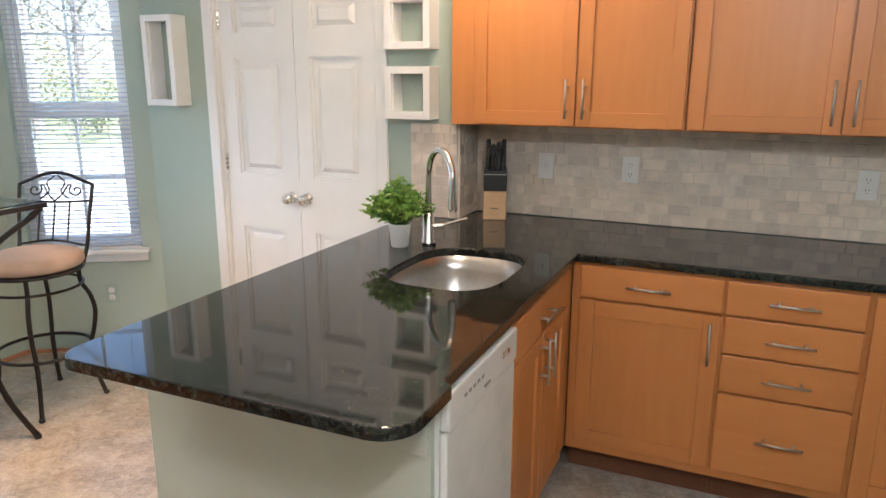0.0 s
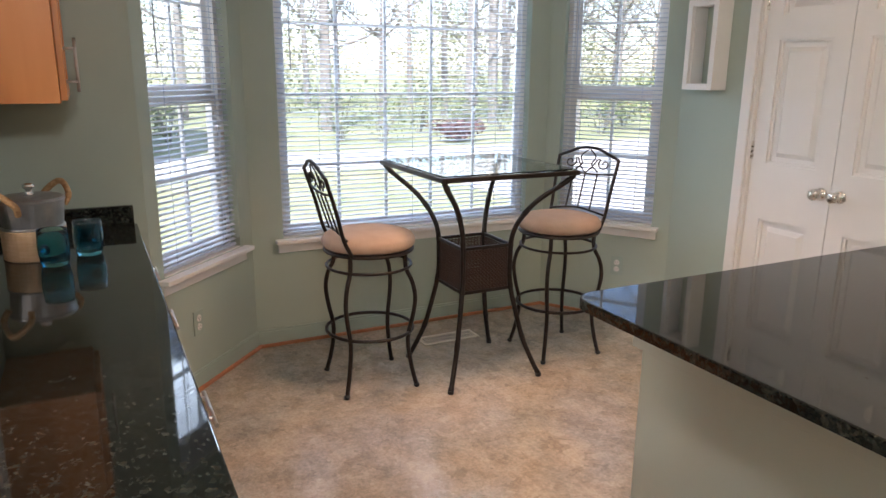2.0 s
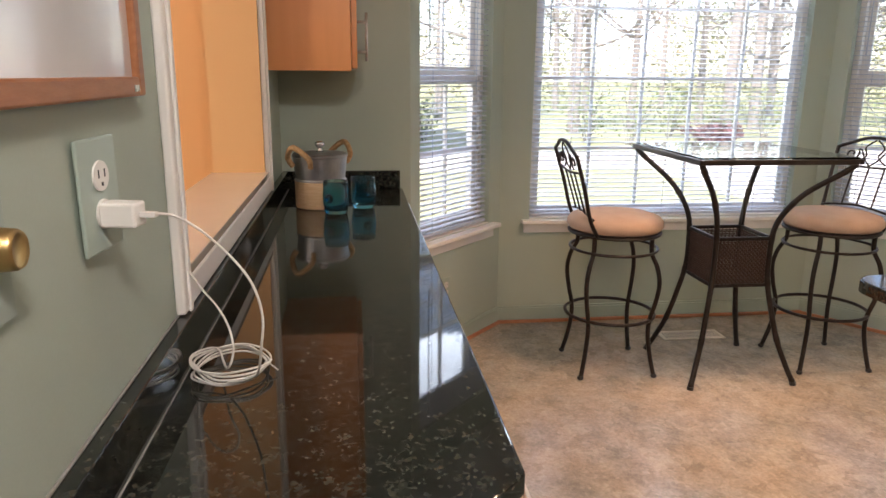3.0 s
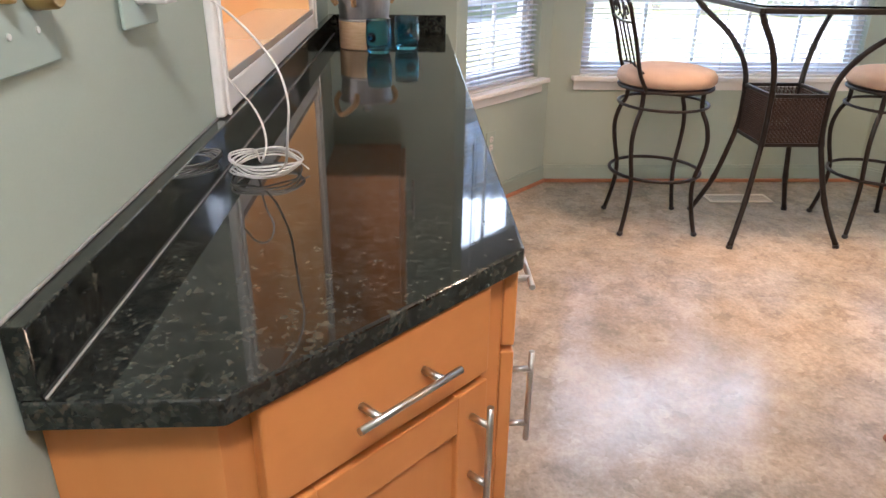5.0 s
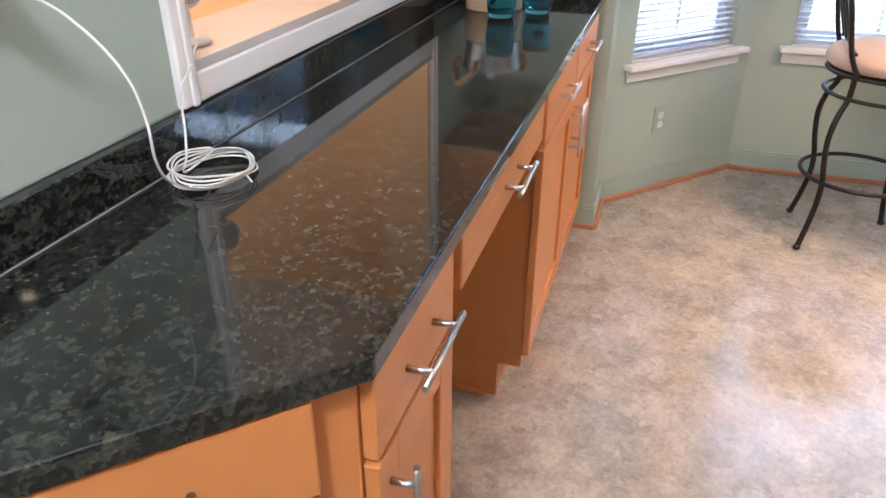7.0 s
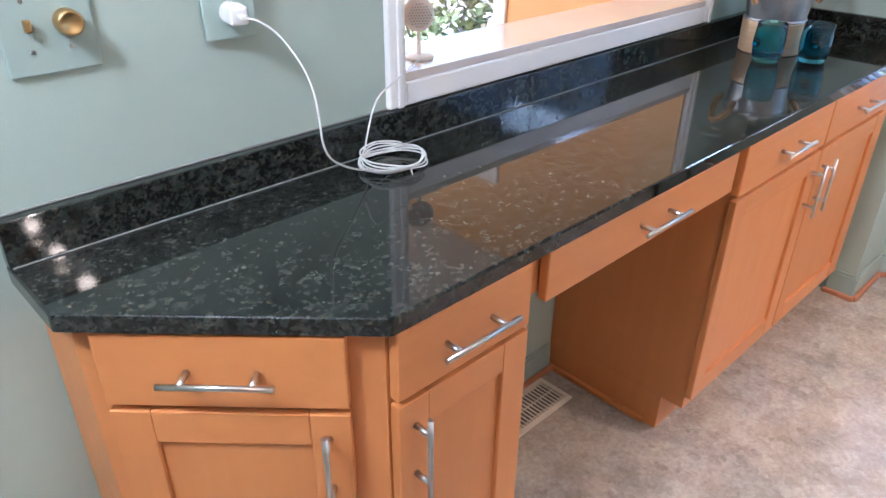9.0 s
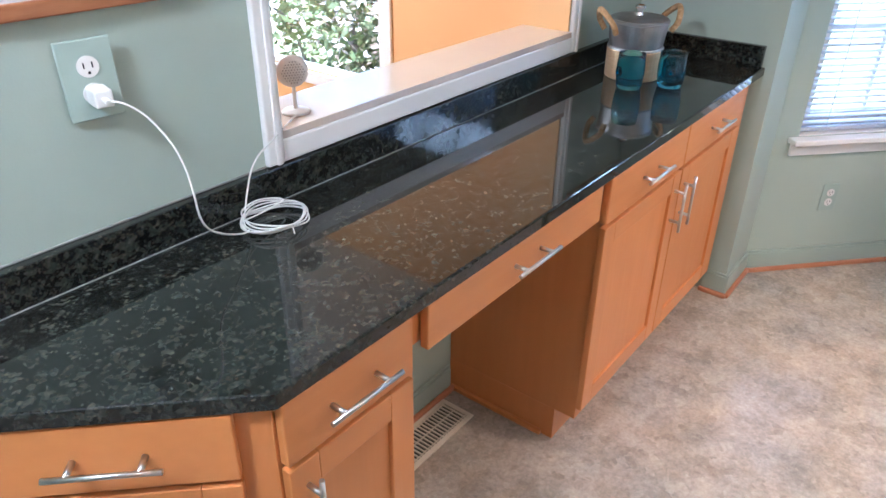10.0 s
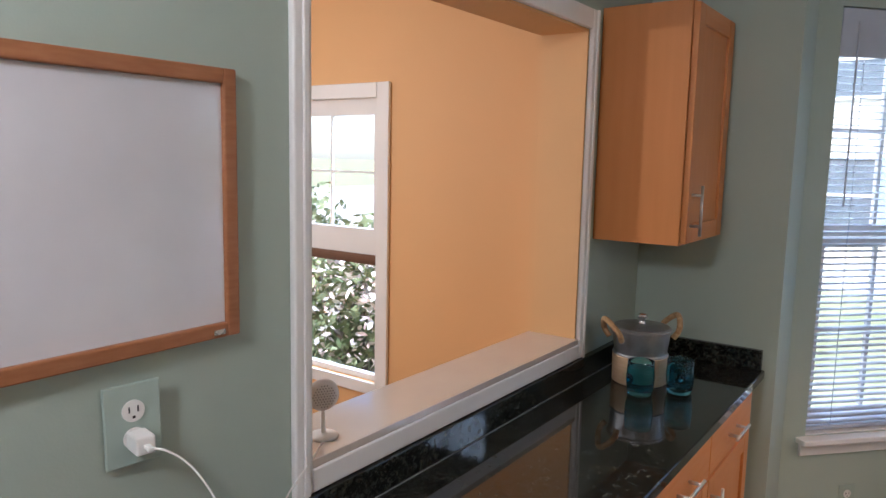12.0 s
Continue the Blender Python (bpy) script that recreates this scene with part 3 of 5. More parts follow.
def carcass(parent, w, depth, z0, z1, toe=M_WOODX, wz=M_WOODZ, x0=0.0):
    part("body", boxes((x0, w, 0.0, depth, z0, z1), bevel=0.001), wz, parent)
    part("side_foot", boxes((x0 + 0.0004, x0 + 0.018, 0.065, depth, 0.0, z0 - 0.0005)), toe if toe is M_TOE else wz, parent)
    part("side_foot", boxes((w - 0.018, w - 0.0004, 0.065, depth, 0.0, z0 - 0.0005)), toe if toe is M_TOE else wz, parent)
    part("toe_kick", boxes((x0 + 0.0185, w - 0.0185, 0.066, 0.085, 0.0, z0 - 0.0005)), toe, parent, "recessed toe kick")


TOP, UNDER = 0.914, 0.885
south = lambda x, y: pose(x, y, 0, 0, 0, 180)
DF = 0.125                                   # face of the desk cabinets
# narrow unit beside the knee space
c = thing("base_cabinet", "narrow honey maple base cabinet with drawer and door", "cabinet", south(-0.712, DF), "desk cabinets")
carcass(c, 0.305, DF - S_Y - 0.002, 0.115, UNDER)
drawer_front(c, 0.004, 0.284, 0.762, 0.880)
shaker_door(c, 0.004, 0.284, 0.150, 0.752, -1, 0.655)
# knee-space drawer
c = thing("kneehole_cabinet", "shallow honey maple drawer over the knee space", "cabinet", south(-1.018, DF), "desk cabinets")
part("body", boxes((0.0, 0.71, 0.004, 0.40, 0.795, UNDER - 0.001)), M_WOODX, c)
drawer_front(c, 0.018, 0.662, 0.786, 0.880)
# wide unit
c = thing("base_cabinet", "wide honey maple base cabinet with two drawers and two doors", "cabinet", south(-1.730, DF), "desk cabinets")
carcass(c, 1.075, DF - S_Y - 0.002, 0.115, UNDER)
for i in range(2):
    xa = -0.006 + i * 0.494
    drawer_front(c, xa, xa + 0.487, 0.757, 0.880)
    shaker_door(c, xa, xa + 0.487, 0.160, 0.744, 1 if i == 0 else -1, 0.640)
part("shoe_moulding", boxes((-0.014, -0.0005, 0.10, DF - S_Y - 0.004, 0.0, 0.018), bevel=0.004), M_WOODX, c)
# corner unit with a diagonal face
P0, P1 = Vector((-0.712, DF)), Vector((-0.413, -0.172))
ang = math.degrees(math.atan2(P0.y - P1.y, P0.x - P1.x))
W = (P1 - P0).length
c = thing("corner_cabinet", "honey maple corner cabinet with a diagonal front", "cabinet", pose(P1.x, P1.y, 0, 0, 0, ang), "desk cabinets")
inv = c.matrix_basis.inverted()
bm = slab([(-0.714, DF), (-0.712, S_Y + 0.002), (-0.413, S_Y + 0.002), (-0.413, -0.172)], 0.0, UNDER)
bm.transform(inv)
part("body", bm, M_WOODZ, c)
drawer_front(c, 0.032, W - 0.050, 0.757, 0.880)
shaker_door(c, 0.032, W - 0.050, 0.150, 0.746, 1, 0.655)

# granite tops
desk = thing("desk_counter", "polished black-green granite desk top with a low backsplash", "counter", pose(-1.7, -0.1, TOP))
T = Matrix.Translation((1.7, 0.1, -TOP))
bm = slab(rounded([(-2.858, S_Y + 0.002), (-0.388, S_Y + 0.002), (-0.390, -0.157), (-0.705, 0.150), (-2.858, 0.150)], [0, 0.004, 0.012, 0.012, 0], 4), UNDER + 0.001, TOP, bevel=0.004)
bm.transform(T)
part("slab", bm, M_GRANITE, desk)
bm = boxes((-2.836, -0.389, S_Y + 0.002, S_Y + 0.024, TOP + 0.0005, 0.986), bevel=0.002)
bm.transform(T)
part("backsplash", bm, M_GRANITE, desk)
bm = boxes((-2.859, -2.8365, S_Y + 0.002, 0.140, TOP + 0.0005, 0.986), bevel=0.002)
bm.transform(T)
part("side_splash", bm, M_GRANITE, desk)

M_CAULK = mat("pale_grey_caulk", (0.24, 0.24, 0.225), 0.5, scale=30)
bm = boxes((-2.836, -0.392, S_Y + 0.0242, S_Y + 0.0268, TOP + 0.0004, TOP + 0.0026), bevel=0.0008)
bm.transform(T)
part("joint_line", bm, M_CAULK, desk, "pale caulk line along the joint")
# thin pale strip along the backsplash's top edge
bm = boxes((-1.096, -0.392, S_Y + 0.0012, S_Y + 0.0050, 0.9862, 0.9890), bevel=0.0008)
bm.transform(T)
part("joint_line", bm, M_CAULK, desk, "pale line along the wall")

# wall cabinet at the end of the desk
c = thing("wall_cabinet", "honey maple wall cabinet hung beside the pass-through", "cabinet", pose(-2.420, -0.045, 1.375, 0, 0, 180), "wall cabinets")
part("body", boxes((0.0, 0.438, 0.0, -0.045 - S_Y - 0.002, 0.0, 0.74), bevel=0.001), M_WOODZ, c)
shaker_door(c, 0.008, 0.41, 0.008, 0.732, -1, 0.11)

# kitchen base units along the north wall
BF = 2.615
c = thing("base_cabinet", "honey maple base cabinet with a drawer over a door", "cabinet", pose(-0.575, BF, 0), "kitchen base cabinets")
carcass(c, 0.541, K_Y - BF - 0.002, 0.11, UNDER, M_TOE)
drawer_front(c, 0.034, 0.535, 0.750, 0.872)
shaker_door(c, 0.034, 0.535, 0.150, 0.740)
handle(c, 0.50, 0.62, True).matrix_basis = pose(0.503, -0.0195, 0.64, 0, 90, 0)
c = thing("drawer_cabinet", "honey maple base cabinet with four drawers", "cabinet", pose(-0.034, BF, 0), "kitchen base cabinets")
carcass(c, 0.440, K_Y - BF - 0.002, 0.11, UNDER, M_TOE)
for z0, z1 in ((0.750, 0.872), (0.608, 0.742), (0.462, 0.600), (0.150, 0.454)):
    drawer_front(c, 0.006, 0.432, z0, z1)
for i, xx in enumerate((0.406, 0.868, 1.33)):
    c = thing("base_cabinet", "honey maple base cabinet with a tall door", "cabinet", pose(xx, BF, 0), "kitchen base cabinets")
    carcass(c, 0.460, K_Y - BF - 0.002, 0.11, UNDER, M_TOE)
    shaker_door(c, 0.010, 0.452, 0.150, 0.872, -1 if i else 1, 0.78)
# upper cabinets
UF = 2.935
for i, (xa, xb, xm, z) in enumerate(((-1.216, -0.246, -0.669, 1.352), (-0.242, 0.80, 0.278, 1.352), (0.804, 1.80, 1.30, 1.352))):
    c = thing("wall_cabinet", "honey maple two-door wall cabinet over the counter", "cabinet", pose(xa, UF, z), "wall cabinets")
    w = xb - xa
    part("body", boxes((0, w, 0.0, K_Y - UF - 0.002, 0, 0.76), bevel=0.001), M_WOODZ, c)
    left = 0.108 if i == 0 else 0.006
    shaker_door(c, left, xm - xa - 0.003, 0.006, 0.754, 1, 0.115)
    shaker_door(c, xm - xa + 0.003, w - 0.006, 0.006, 0.754, -1, 0.115)

# peninsula: sink unit and dishwasher face east
PX = -0.58
c = thing("sink_cabinet", "honey maple sink cabinet with false drawer and two doors", "cabinet", pose(PX, 1.866, 0, 0, 0, 90), "kitchen base cabinets")
part("body", boxes((0.0, 0.752, 0.0, 0.018, 0.11, UNDER), (0.0, 0.018, 0.018, 0.60, 0.11, UNDER), (0.0, 0.752, 0.585, 0.60, 0.11, UNDER), (0.018, 0.752, 0.018, 0.585, 0.11, 0.13)), M_WOODZ, c)
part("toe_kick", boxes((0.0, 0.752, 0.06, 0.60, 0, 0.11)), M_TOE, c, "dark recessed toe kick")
drawer_front(c, 0.008, 0.612, 0.748, 0.872, M_WOODY)
shaker_door(c, 0.008, 0.306, 0.130, 0.740, 1, 0.66, wx=M_WOODY)
shaker_door(c, 0.312, 0.612, 0.130, 0.740, -1, 0.66, wx=M_WOODY)
M_MARK = mat("grey_panel_print", (0.35, 0.33, 0.31), 0.5)
dw = thing("dishwasher", "white built-in dishwasher under the granite", "dishwasher", pose(PX + 0.004, 1.372, 0, 0, 0, 90))
part("body", boxes((0.002, 0.486, 0.0, 0.55, 0.02, UNDER - 0.003)), M_WHITE, dw)
part("door_panel", boxes((0.003, 0.486, -0.020, -0.001, 0.12, 0.772), bevel=0.006), M_PLASTIC, dw)
cp = part("control_panel", boxes((0.003, 0.486, -0.026, -0.001, 0.778, 0.872), bevel=0.006), M_PLASTIC, dw)
for i in range(5):
    part("button", boxes((0.09 + i * 0.028, 0.105 + i * 0.028, -0.028, -0.0262, 0.83, 0.838)), M_MARK, cp)
part("latch", boxes((0.22, 0.26, -0.030, -0.0262, 0.80, 0.806), bevel=0.001), M_MARK, cp)
part("dial_mark", boxes((0.36, 0.42, -0.028, -0.0262, 0.824, 0.84)), M_NICKEL, cp)
part("kick_plate", boxes((0.004, 0.485, 0.03, 0.05, 0.02, 0.115)), M_BLACK, dw)
pw = thing("peninsula_wall", "sage green half wall round the end of the peninsula", "half wall", pose(-1.0, 1.35, 0))
part("end_panel", boxes((-0.43, 0.40, 0.0, 0.019, 0, UNDER)), M_PALESAGE, pw)
part("side_panel", boxes((-0.43, -0.30, 0.019, N_Y - 1.352, 0, UNDER)), M_PALESAGE, pw)
part("band", boxes((-0.452, 0.415, -0.020, -0.001, 0.735, UNDER - 0.001), (-0.453, -0.4305, 0.0, 1.66, 0.7355, UNDER - 0.001), bevel=0.002), M_PALESAGE, pw)
part("corner_post", boxes((0.4005, 0.4155, -0.001, 0.019, 0, UNDER)), M_PALESAGE, pw)
baseboard((-1.43, 1.35), (-0.585, 1.35))
baseboard((-1.43, N_Y), (-1.43, 1.35))
baseboard((-0.585, 1.35), (-0.585, 1.37))

SINK = [(-0.89 + 0.20 * math.copysign(abs(math.cos(a)) ** 0.62, math.cos(a)), 2.235 + 0.262 * math.copysign(abs(math.sin(a)) ** 0.62, math.sin(a))) for a in [2 * math.pi * i / 48 for i in range(48)]]
ctr = thing("kitchen_counter", "polished black-green granite counter and peninsula with rounded corners", "counter", pose(-0.9, 2.2, TOP))
T = Matrix.Translation((0.9, -2.2, -TOP))
ring = rounded([(-1.457, 1.105), (-0.528, 1.105), (-0.528, 1.335), (-0.556, 1.365), (-0.556, 2.592), (1.80, 2.592), (1.80, K_Y - 0.002), (-1.218, K_Y - 0.002), (-1.218, N_Y - 0.002), (-1.457, N_Y - 0.002)], [0.07, 0.085, 0.01, 0.01, 0.008, 0, 0, 0, 0, 0], 7)
bm = slab(ring, UNDER + 0.001, TOP, [SINK[::-1]], bevel=0.005)
bm.transform(T)
part("slab", bm, M_GRANITE, ctr)

# ---- sink, faucet ----
sk = thing("sink", "brushed steel undermount sink bowl", "sink", pose(-0.89, 2.235, UNDER))
bm = bmesh.new()
loops = []
for f, z in ((1.06, 0.0), (1.0, 0.0), (0.985, -0.06), (0.95, -0.145), (0.84, -0.178), (0.2, -0.186)):
    loops.append([bm.verts.new(((x + 0.89) * f, (y - 2.235) * f, z)) for x, y in SINK])
for a_, b_ in zip(loops, loops[1:]):
    for k in range(48):
        bm.faces.new((a_[k], a_[(k + 1) % 48], b_[(k + 1) % 48], b_[k]))
bm.faces.new(loops[-1])
bmesh.ops.recalc_face_normals(bm, faces=bm.faces)
for f in bm.faces:
    f.normal_flip()
bowl = part("bowl", bm, M_STEEL, sk, smooth=True)
sm = bowl.modifiers.new("thickness", "SOLIDIFY")
sm.thickness, sm.offset = 0.002, -1
part("drain", lathe(bmesh.new(), [(0.0, -0.183), (0.03, -0.183), (0.042, -0.181), (0.045, -0.186)]), M_CHROME, sk, smooth=True)
FA = Vector((0.75, -0.66, 0))
fc = thing("faucet", "tall chrome gooseneck pull-down faucet", "faucet", pose(-1.125, 2.50, TOP))
part("base", lathe(bmesh.new(), [(0.0, 0.0), (0.028, 0.0), (0.028, 0.012), (0.023, 0.02), (0.021, 0.115), (0.015, 0.125), (0.0, 0.126)]), M_CHROME, fc, smooth=True)
neck = [Vector((0, 0, 0.12)), Vector((0, 0, 0.24))] + [Vector((0, 0, 0.270)) + FA * (0.108 - 0.108 * math.cos(a)) + Vector((0, 0, 0.108 * math.sin(a))) for a in [math.pi * i / 12 for i in range(13)]]
part("neck", tube(bmesh.new(), smooth_line(neck, 3), 0.0125, 12), M_CHROME, fc, smooth=True)
tip = FA * 0.216
bm = bmesh.new()
cyl(bm, tip + Vector((0, 0, 0.275)), tip + Vector((0, 0, 0.175)), 0.0135, 0.017, 16)
cyl(bm, tip + Vector((0, 0, 0.175)), tip + Vector((0, 0, 0.167)), 0.016, 0.012, 16)
part("spray_head", bm, M_CHROME, fc, smooth=False)
bm = bmesh.new()
cyl(bm, (0.02, 0.0, 0.075), (0.055, 0.02, 0.078), 0.010, 0.008, 12)
cyl(bm, (0.052, 0.018, 0.078), (0.13, 0.075, 0.10), 0.005, 0.007, 10)
part("lever", bm, M_CHROME, fc)


# ---- pantry doors ----
def pantry_door(name, x0, x1, knob_right, label):
    t = tagged(new(name), label, "door", kind="structure")
    t.matrix_basis = pose(x0, N_Y + 0.02, 0.008)
    w, h = x1 - x0, 2.03
    st = 0.085
    cuts = [(0.14, 0.76), (1.04, 1.635), (1.745, 1.915)]
    bm = boxes((0, st, 0, 0.035, 0, h), (w - st, w, 0, 0.035, 0, h))
    z = 0.0
    for a, b in cuts + [(h, h)]:
        box(bm, st, w - st, 0, 0.035, z, a)
        z = b
    part("leaf", bm, M_WHITE, t)
    for a, b in cuts:
        bm = boxes((st, w - st, 0.024, 0.030, a, b))
        for d, y in ((0.0, 0.010),):
            for bb in ((st + d, st + d + 0.012, a + d, b - d), (w - st - d - 0.012, w - st - d, a + d, b - d), (st + d + 0.012, w - st - d - 0.012, a + d, a + d + 0.012), (st + d + 0.012, w - st - d - 0.012, b - d - 0.012, b - d)):
                box(bm, bb[0], bb[1], y, 0.0239, bb[2], bb[3])
        r = bmesh.ops.create_cube(bm, size=1.0)["verts"]
        for v in r:
            front = v.co.y < 0
            ins = 0.058 if front else 0.036
            v.co = Vector((st + ins if v.co.x < 0 else w - st - ins, 0.005 if front else 0.0238, a + ins if v.co.z < 0 else b - ins))
        part("panel", bm, M_WHITE, t)
    kx = w - 0.045 if knob_right else 0.045
    bm = lathe(bmesh.new(), [(0.0, 0.0), (0.030, 0.0), (0.030, 0.004), (0.022, 0.010), (0.011, 0.014), (0.011, 0.030), (0.020, 0.036), (0.0275, 0.048), (0.026, 0.060), (0.016, 0.067), (0.0, 0.069)], 24)
    bm.transform(pose(kx, 0.0, 0.935, 90))
    part("door_knob", bm, M_NICKEL, t, "satin nickel round knob", smooth=True)
    hx = -0.004 if knob_right else w + 0.004
    for z in (0.22, 1.10, 1.82):
        bm = bmesh.new()
        cyl(bm, (hx, -0.005, z - 0.045), (hx, -0.005, z + 0.045), 0.006, seg=10)
        box(bm, hx - 0.012, hx + 0.012, -0.002, 0.003, z - 0.045, z + 0.045)
        part("hinge", bm, M_NICKEL, t)


xc = (DOOR_X0 + DOOR_X1) / 2
pantry_door("door_1", DOOR_X0, xc - 0.002, True, "white panelled pantry door, closed")
pantry_door("door_2", xc + 0.002, DOOR_X1, False, "white panelled pantry door, closed")
tr = thing("trim_pantry", "white painted casing round the pantry doors", "trim", pose(xc, N_Y, 0), kind="structure")
hw = (DOOR_X1 - DOOR_X0) / 2 + 0.02
for bb in ((-hw - 0.055, -hw + 0.006, -0.018, -0.0015, 0, 2.11), (hw - 0.006, hw + 0.055, -0.018, -0.0015, 0, 2.11), (-hw + 0.006, hw - 0.006, -0.018, -0.0015, 2.044, 2.11)):
    part("casing", boxes(bb, bevel=0.005), M_WHITE, tr)
for bb in ((-hw, -hw + 0.018, -0.0015, 0.12, 0, 2.05), (hw - 0.018, hw, -0.0015, 0.12, 0, 2.05)):
    part("jamb", boxes(bb), M_WHITE, tr)


# ---- white shadow boxes on the pantry wall ----
def shadow_box(x, z, w, h, label, depth=0.105, f=0.032):
    t = thing("shadow_box", label, "wall shelf", pose(x, N_Y - 0.001, z), "white wall boxes")
    part("frame", boxes((0, f, -depth, 0, 0, h), (w - f, w, -depth, 0, 0, h), (f, w - f, -depth, 0, 0, f), (f, w - f, -depth, 0, h - f, h), bevel=0.002), M_WHITE, t)
    part("side", boxes((f, f + 0.006, -depth + 0.02, -0.001, f, h - f)), M_WHITE, t)


shadow_box(-2.955, 1.398, 0.205, 0.455, "tall white open wall box beside the bay")
shadow_box(-1.535, 1.366, 0.222, 0.229, "square white open wall box beside the tiles")
shadow_box(-1.535, 1.668, 0.222, 0.229, "square white open wall box beside the tiles")


# ---- outlets and switches ----
def plate(name, label, category, m, w=0.075, h=0.118, outlet=True, material=M_PLASTIC, knob=False):
    t = thing(name, label, category, m)
    part("plate", boxes((-w / 2, w / 2, -0.006, -0.0008, -h / 2, h / 2), bevel=0.0025), material, t)
    if outlet:
        for zc in (0.021, -0.021):
            bm = bmesh.new()
            cyl(bm, (0, -0.0055, zc), (0, -0.0085, zc), 0.0165, seg=20)
            s = part("socket", bm, M_PLASTIC, t)
            part("slots", boxes((-0.0075, -0.0055, -0.0092, -0.0086, zc - 0.002, zc + 0.007), (0.0055, 0.0075, -0.0092, -0.0086, zc - 0.002, zc + 0.007), (-0.002, 0.002, -0.0092, -0.0086, zc - 0.011, zc - 0.007)), M_BLACK, s)
    elif not knob:
        part("toggle", boxes((-0.005, 0.005, -0.018, -0.0062, -0.006, 0.012), bevel=0.002), M_PLASTIC, t)
    return t


TILE_T = 0.012
plate("light_switch", "white switch plate on the tiled backsplash", "switch", pose(-0.871, K_Y - TILE_T, 1.152), outlet=False)
plate("outlet", "white outlet plate on the tiled backsplash", "outlet", pose(-0.487, K_Y - TILE_T, 1.155))
plate("outlet", "white outlet plate on the tiled backsplash", "outlet", pose(0.427, K_Y - TILE_T, 1.143))
mA, nA = along(A, B)
plate("outlet", "sage painted outlet plate low on the bay wall", "outlet", mA @ pose(0.31, -0.0, 0.325), material=M_TRIMGREEN)
mR, nR = along(C, D)
plate("outlet", "sage painted outlet plate low on the bay wall", "outlet", mR @ pose(0.50, -0.0, 0.33), material=M_TRIMGREEN)
o = plate("outlet", "sage painted outlet plate with a phone charger plugged in", "outlet", pose(-0.781, S_Y + 0.0085, 1.236, 0, -1, 172), 0.084, 0.124, material=M_TRIMGREEN)
d = plate("dimmer_switch", "sage painted double plate with a brass dimmer knob", "switch", pose(-0.522, S_Y, 1.228, 0, 0, 180), 0.120, 0.124, outlet=False, knob=True, material=M_TRIMGREEN)
M_BRASS = mat("aged_brass", (0.55, 0.38, 0.16), 0.3, 0.9, scale=30)
bm = lathe(bmesh.new(), [(0.0, 0.0), (0.017, 0.0), (0.018, 0.004), (0.0165, 0.022), (0.0145, 0.025), (0.012, 0.0225), (0.0, 0.022)], 28)
bm.transform(pose(0.024, -0.0062, 0.004, 90))
part("dimmer_knob", bm, M_BRASS, d, "brass dimmer knob", smooth=True)
part("toggle", boxes((-0.030, -0.021, -0.018, -0.0062, -0.004, 0.012), bevel=0.002), M_BRASS, d)
for x in (-0.0255, 0.024):
    for z in (-0.03, 0.034):
        part("screw", cyl(bmesh.new(), (x, -0.0062, z), (x, -0.0075, z), 0.003, seg=8), M_NICKEL, d)

# ---- charger, cable and the little gadget on the pass-through sill ----
ch = thing("phone_charger", "white plug-in charger block with a white cable", "charger", pose(-0.783, S_Y + 0.0095, 1.215))
part("block", boxes((-0.014, 0.014, 0.0, 0.040, -0.0135, 0.0135), bevel=0.003), M_PLASTIC, ch, m=pose(0.001, 0.006, 0, 0, 0, -10))
part("cable_plug", boxes((-0.0045, 0.0045, 0.040, 0.058, -0.003, 0.003), bevel=0.001), M_PLASTIC, ch, m=pose(0.001, 0.006, 0, 0, 0, -10))
O = Vector((-0.783, S_Y + 0.0095, 1.215))
cz = 0.917
path = [(-0.775, -0.262, 1.215), (-0.790, -0.245, 1.210), (-0.808, -0.222, 1.190), (-0.820, -0.192, 1.155), (-0.823, -0.168, 1.118), (-0.824, -0.158, 1.075), (-0.831, -0.163, 1.030), (-0.848, -0.169, 0.998), (-0.885, -0.180, 0.970), (-0.935, -0.205, 0.942), (-0.965, -0.228, 0.928)]
cc = Vector((-1.035, -0.238, 0))
for k in range(44):
    a = 3.3 + k * 2 * math.pi / 8
    r = 0.061 + 0.006 * math.sin(k * 1.7)
    path.append((cc.x - r * math.cos(a) * 1.05, cc.y + r * math.sin(a) * 0.92, cz + 0.004 + 0.0036 * (k // 8) + 0.003 * math.sin(k * 2.3)))
path += [(-0.965, -0.232, 0.950), (-0.958, -0.220, 0.978), (-0.972, -0.226, 1.008), (-1.000, -0.246, 1.032), (-1.040, -0.272, 1.044), (-1.092, -0.296, 1.050), (-1.150, -0.325, 1.0575), (-1.190, -0.350, 1.0575), (-1.220, -0.365, 1.0575)]
bm = tube(bmesh.new(), smooth_line([Vector(p) - O for p in path], 5), 0.0017, 6)
part("cable", bm, M_PLASTIC, ch, smooth=True)
bm = tube(bmesh.new(), [Vector(p) - O for p in smooth_line([(-1.03, -0.182, 0.930), (-1.024, -0.172, 0.924), (-1.021, -0.166, 0.920)], 3)], 0.0012, 5)
part("twist_tie", bm, M_PLASTIC, ch)
gd = thing("desk_gadget", "small pale round perforated gadget on a stand", "gadget", pose(-1.235, -0.385, PASS[2] + 0.0065, 0, 0, 150))
part("foot", lathe(bmesh.new(), [(0.0, 0.0), (0.030, 0.0), (0.031, 0.003), (0.028, 0.006), (0.006, 0.009), (0.0, 0.009)], 28), M_PLASTIC, gd, smooth=True)
bm = bmesh.new()
cyl(bm, (0, 0, 0.008), (0, 0.004, 0.058), 0.005, 0.004, seg=10)
part("stem", bm, M_PLASTIC, gd)
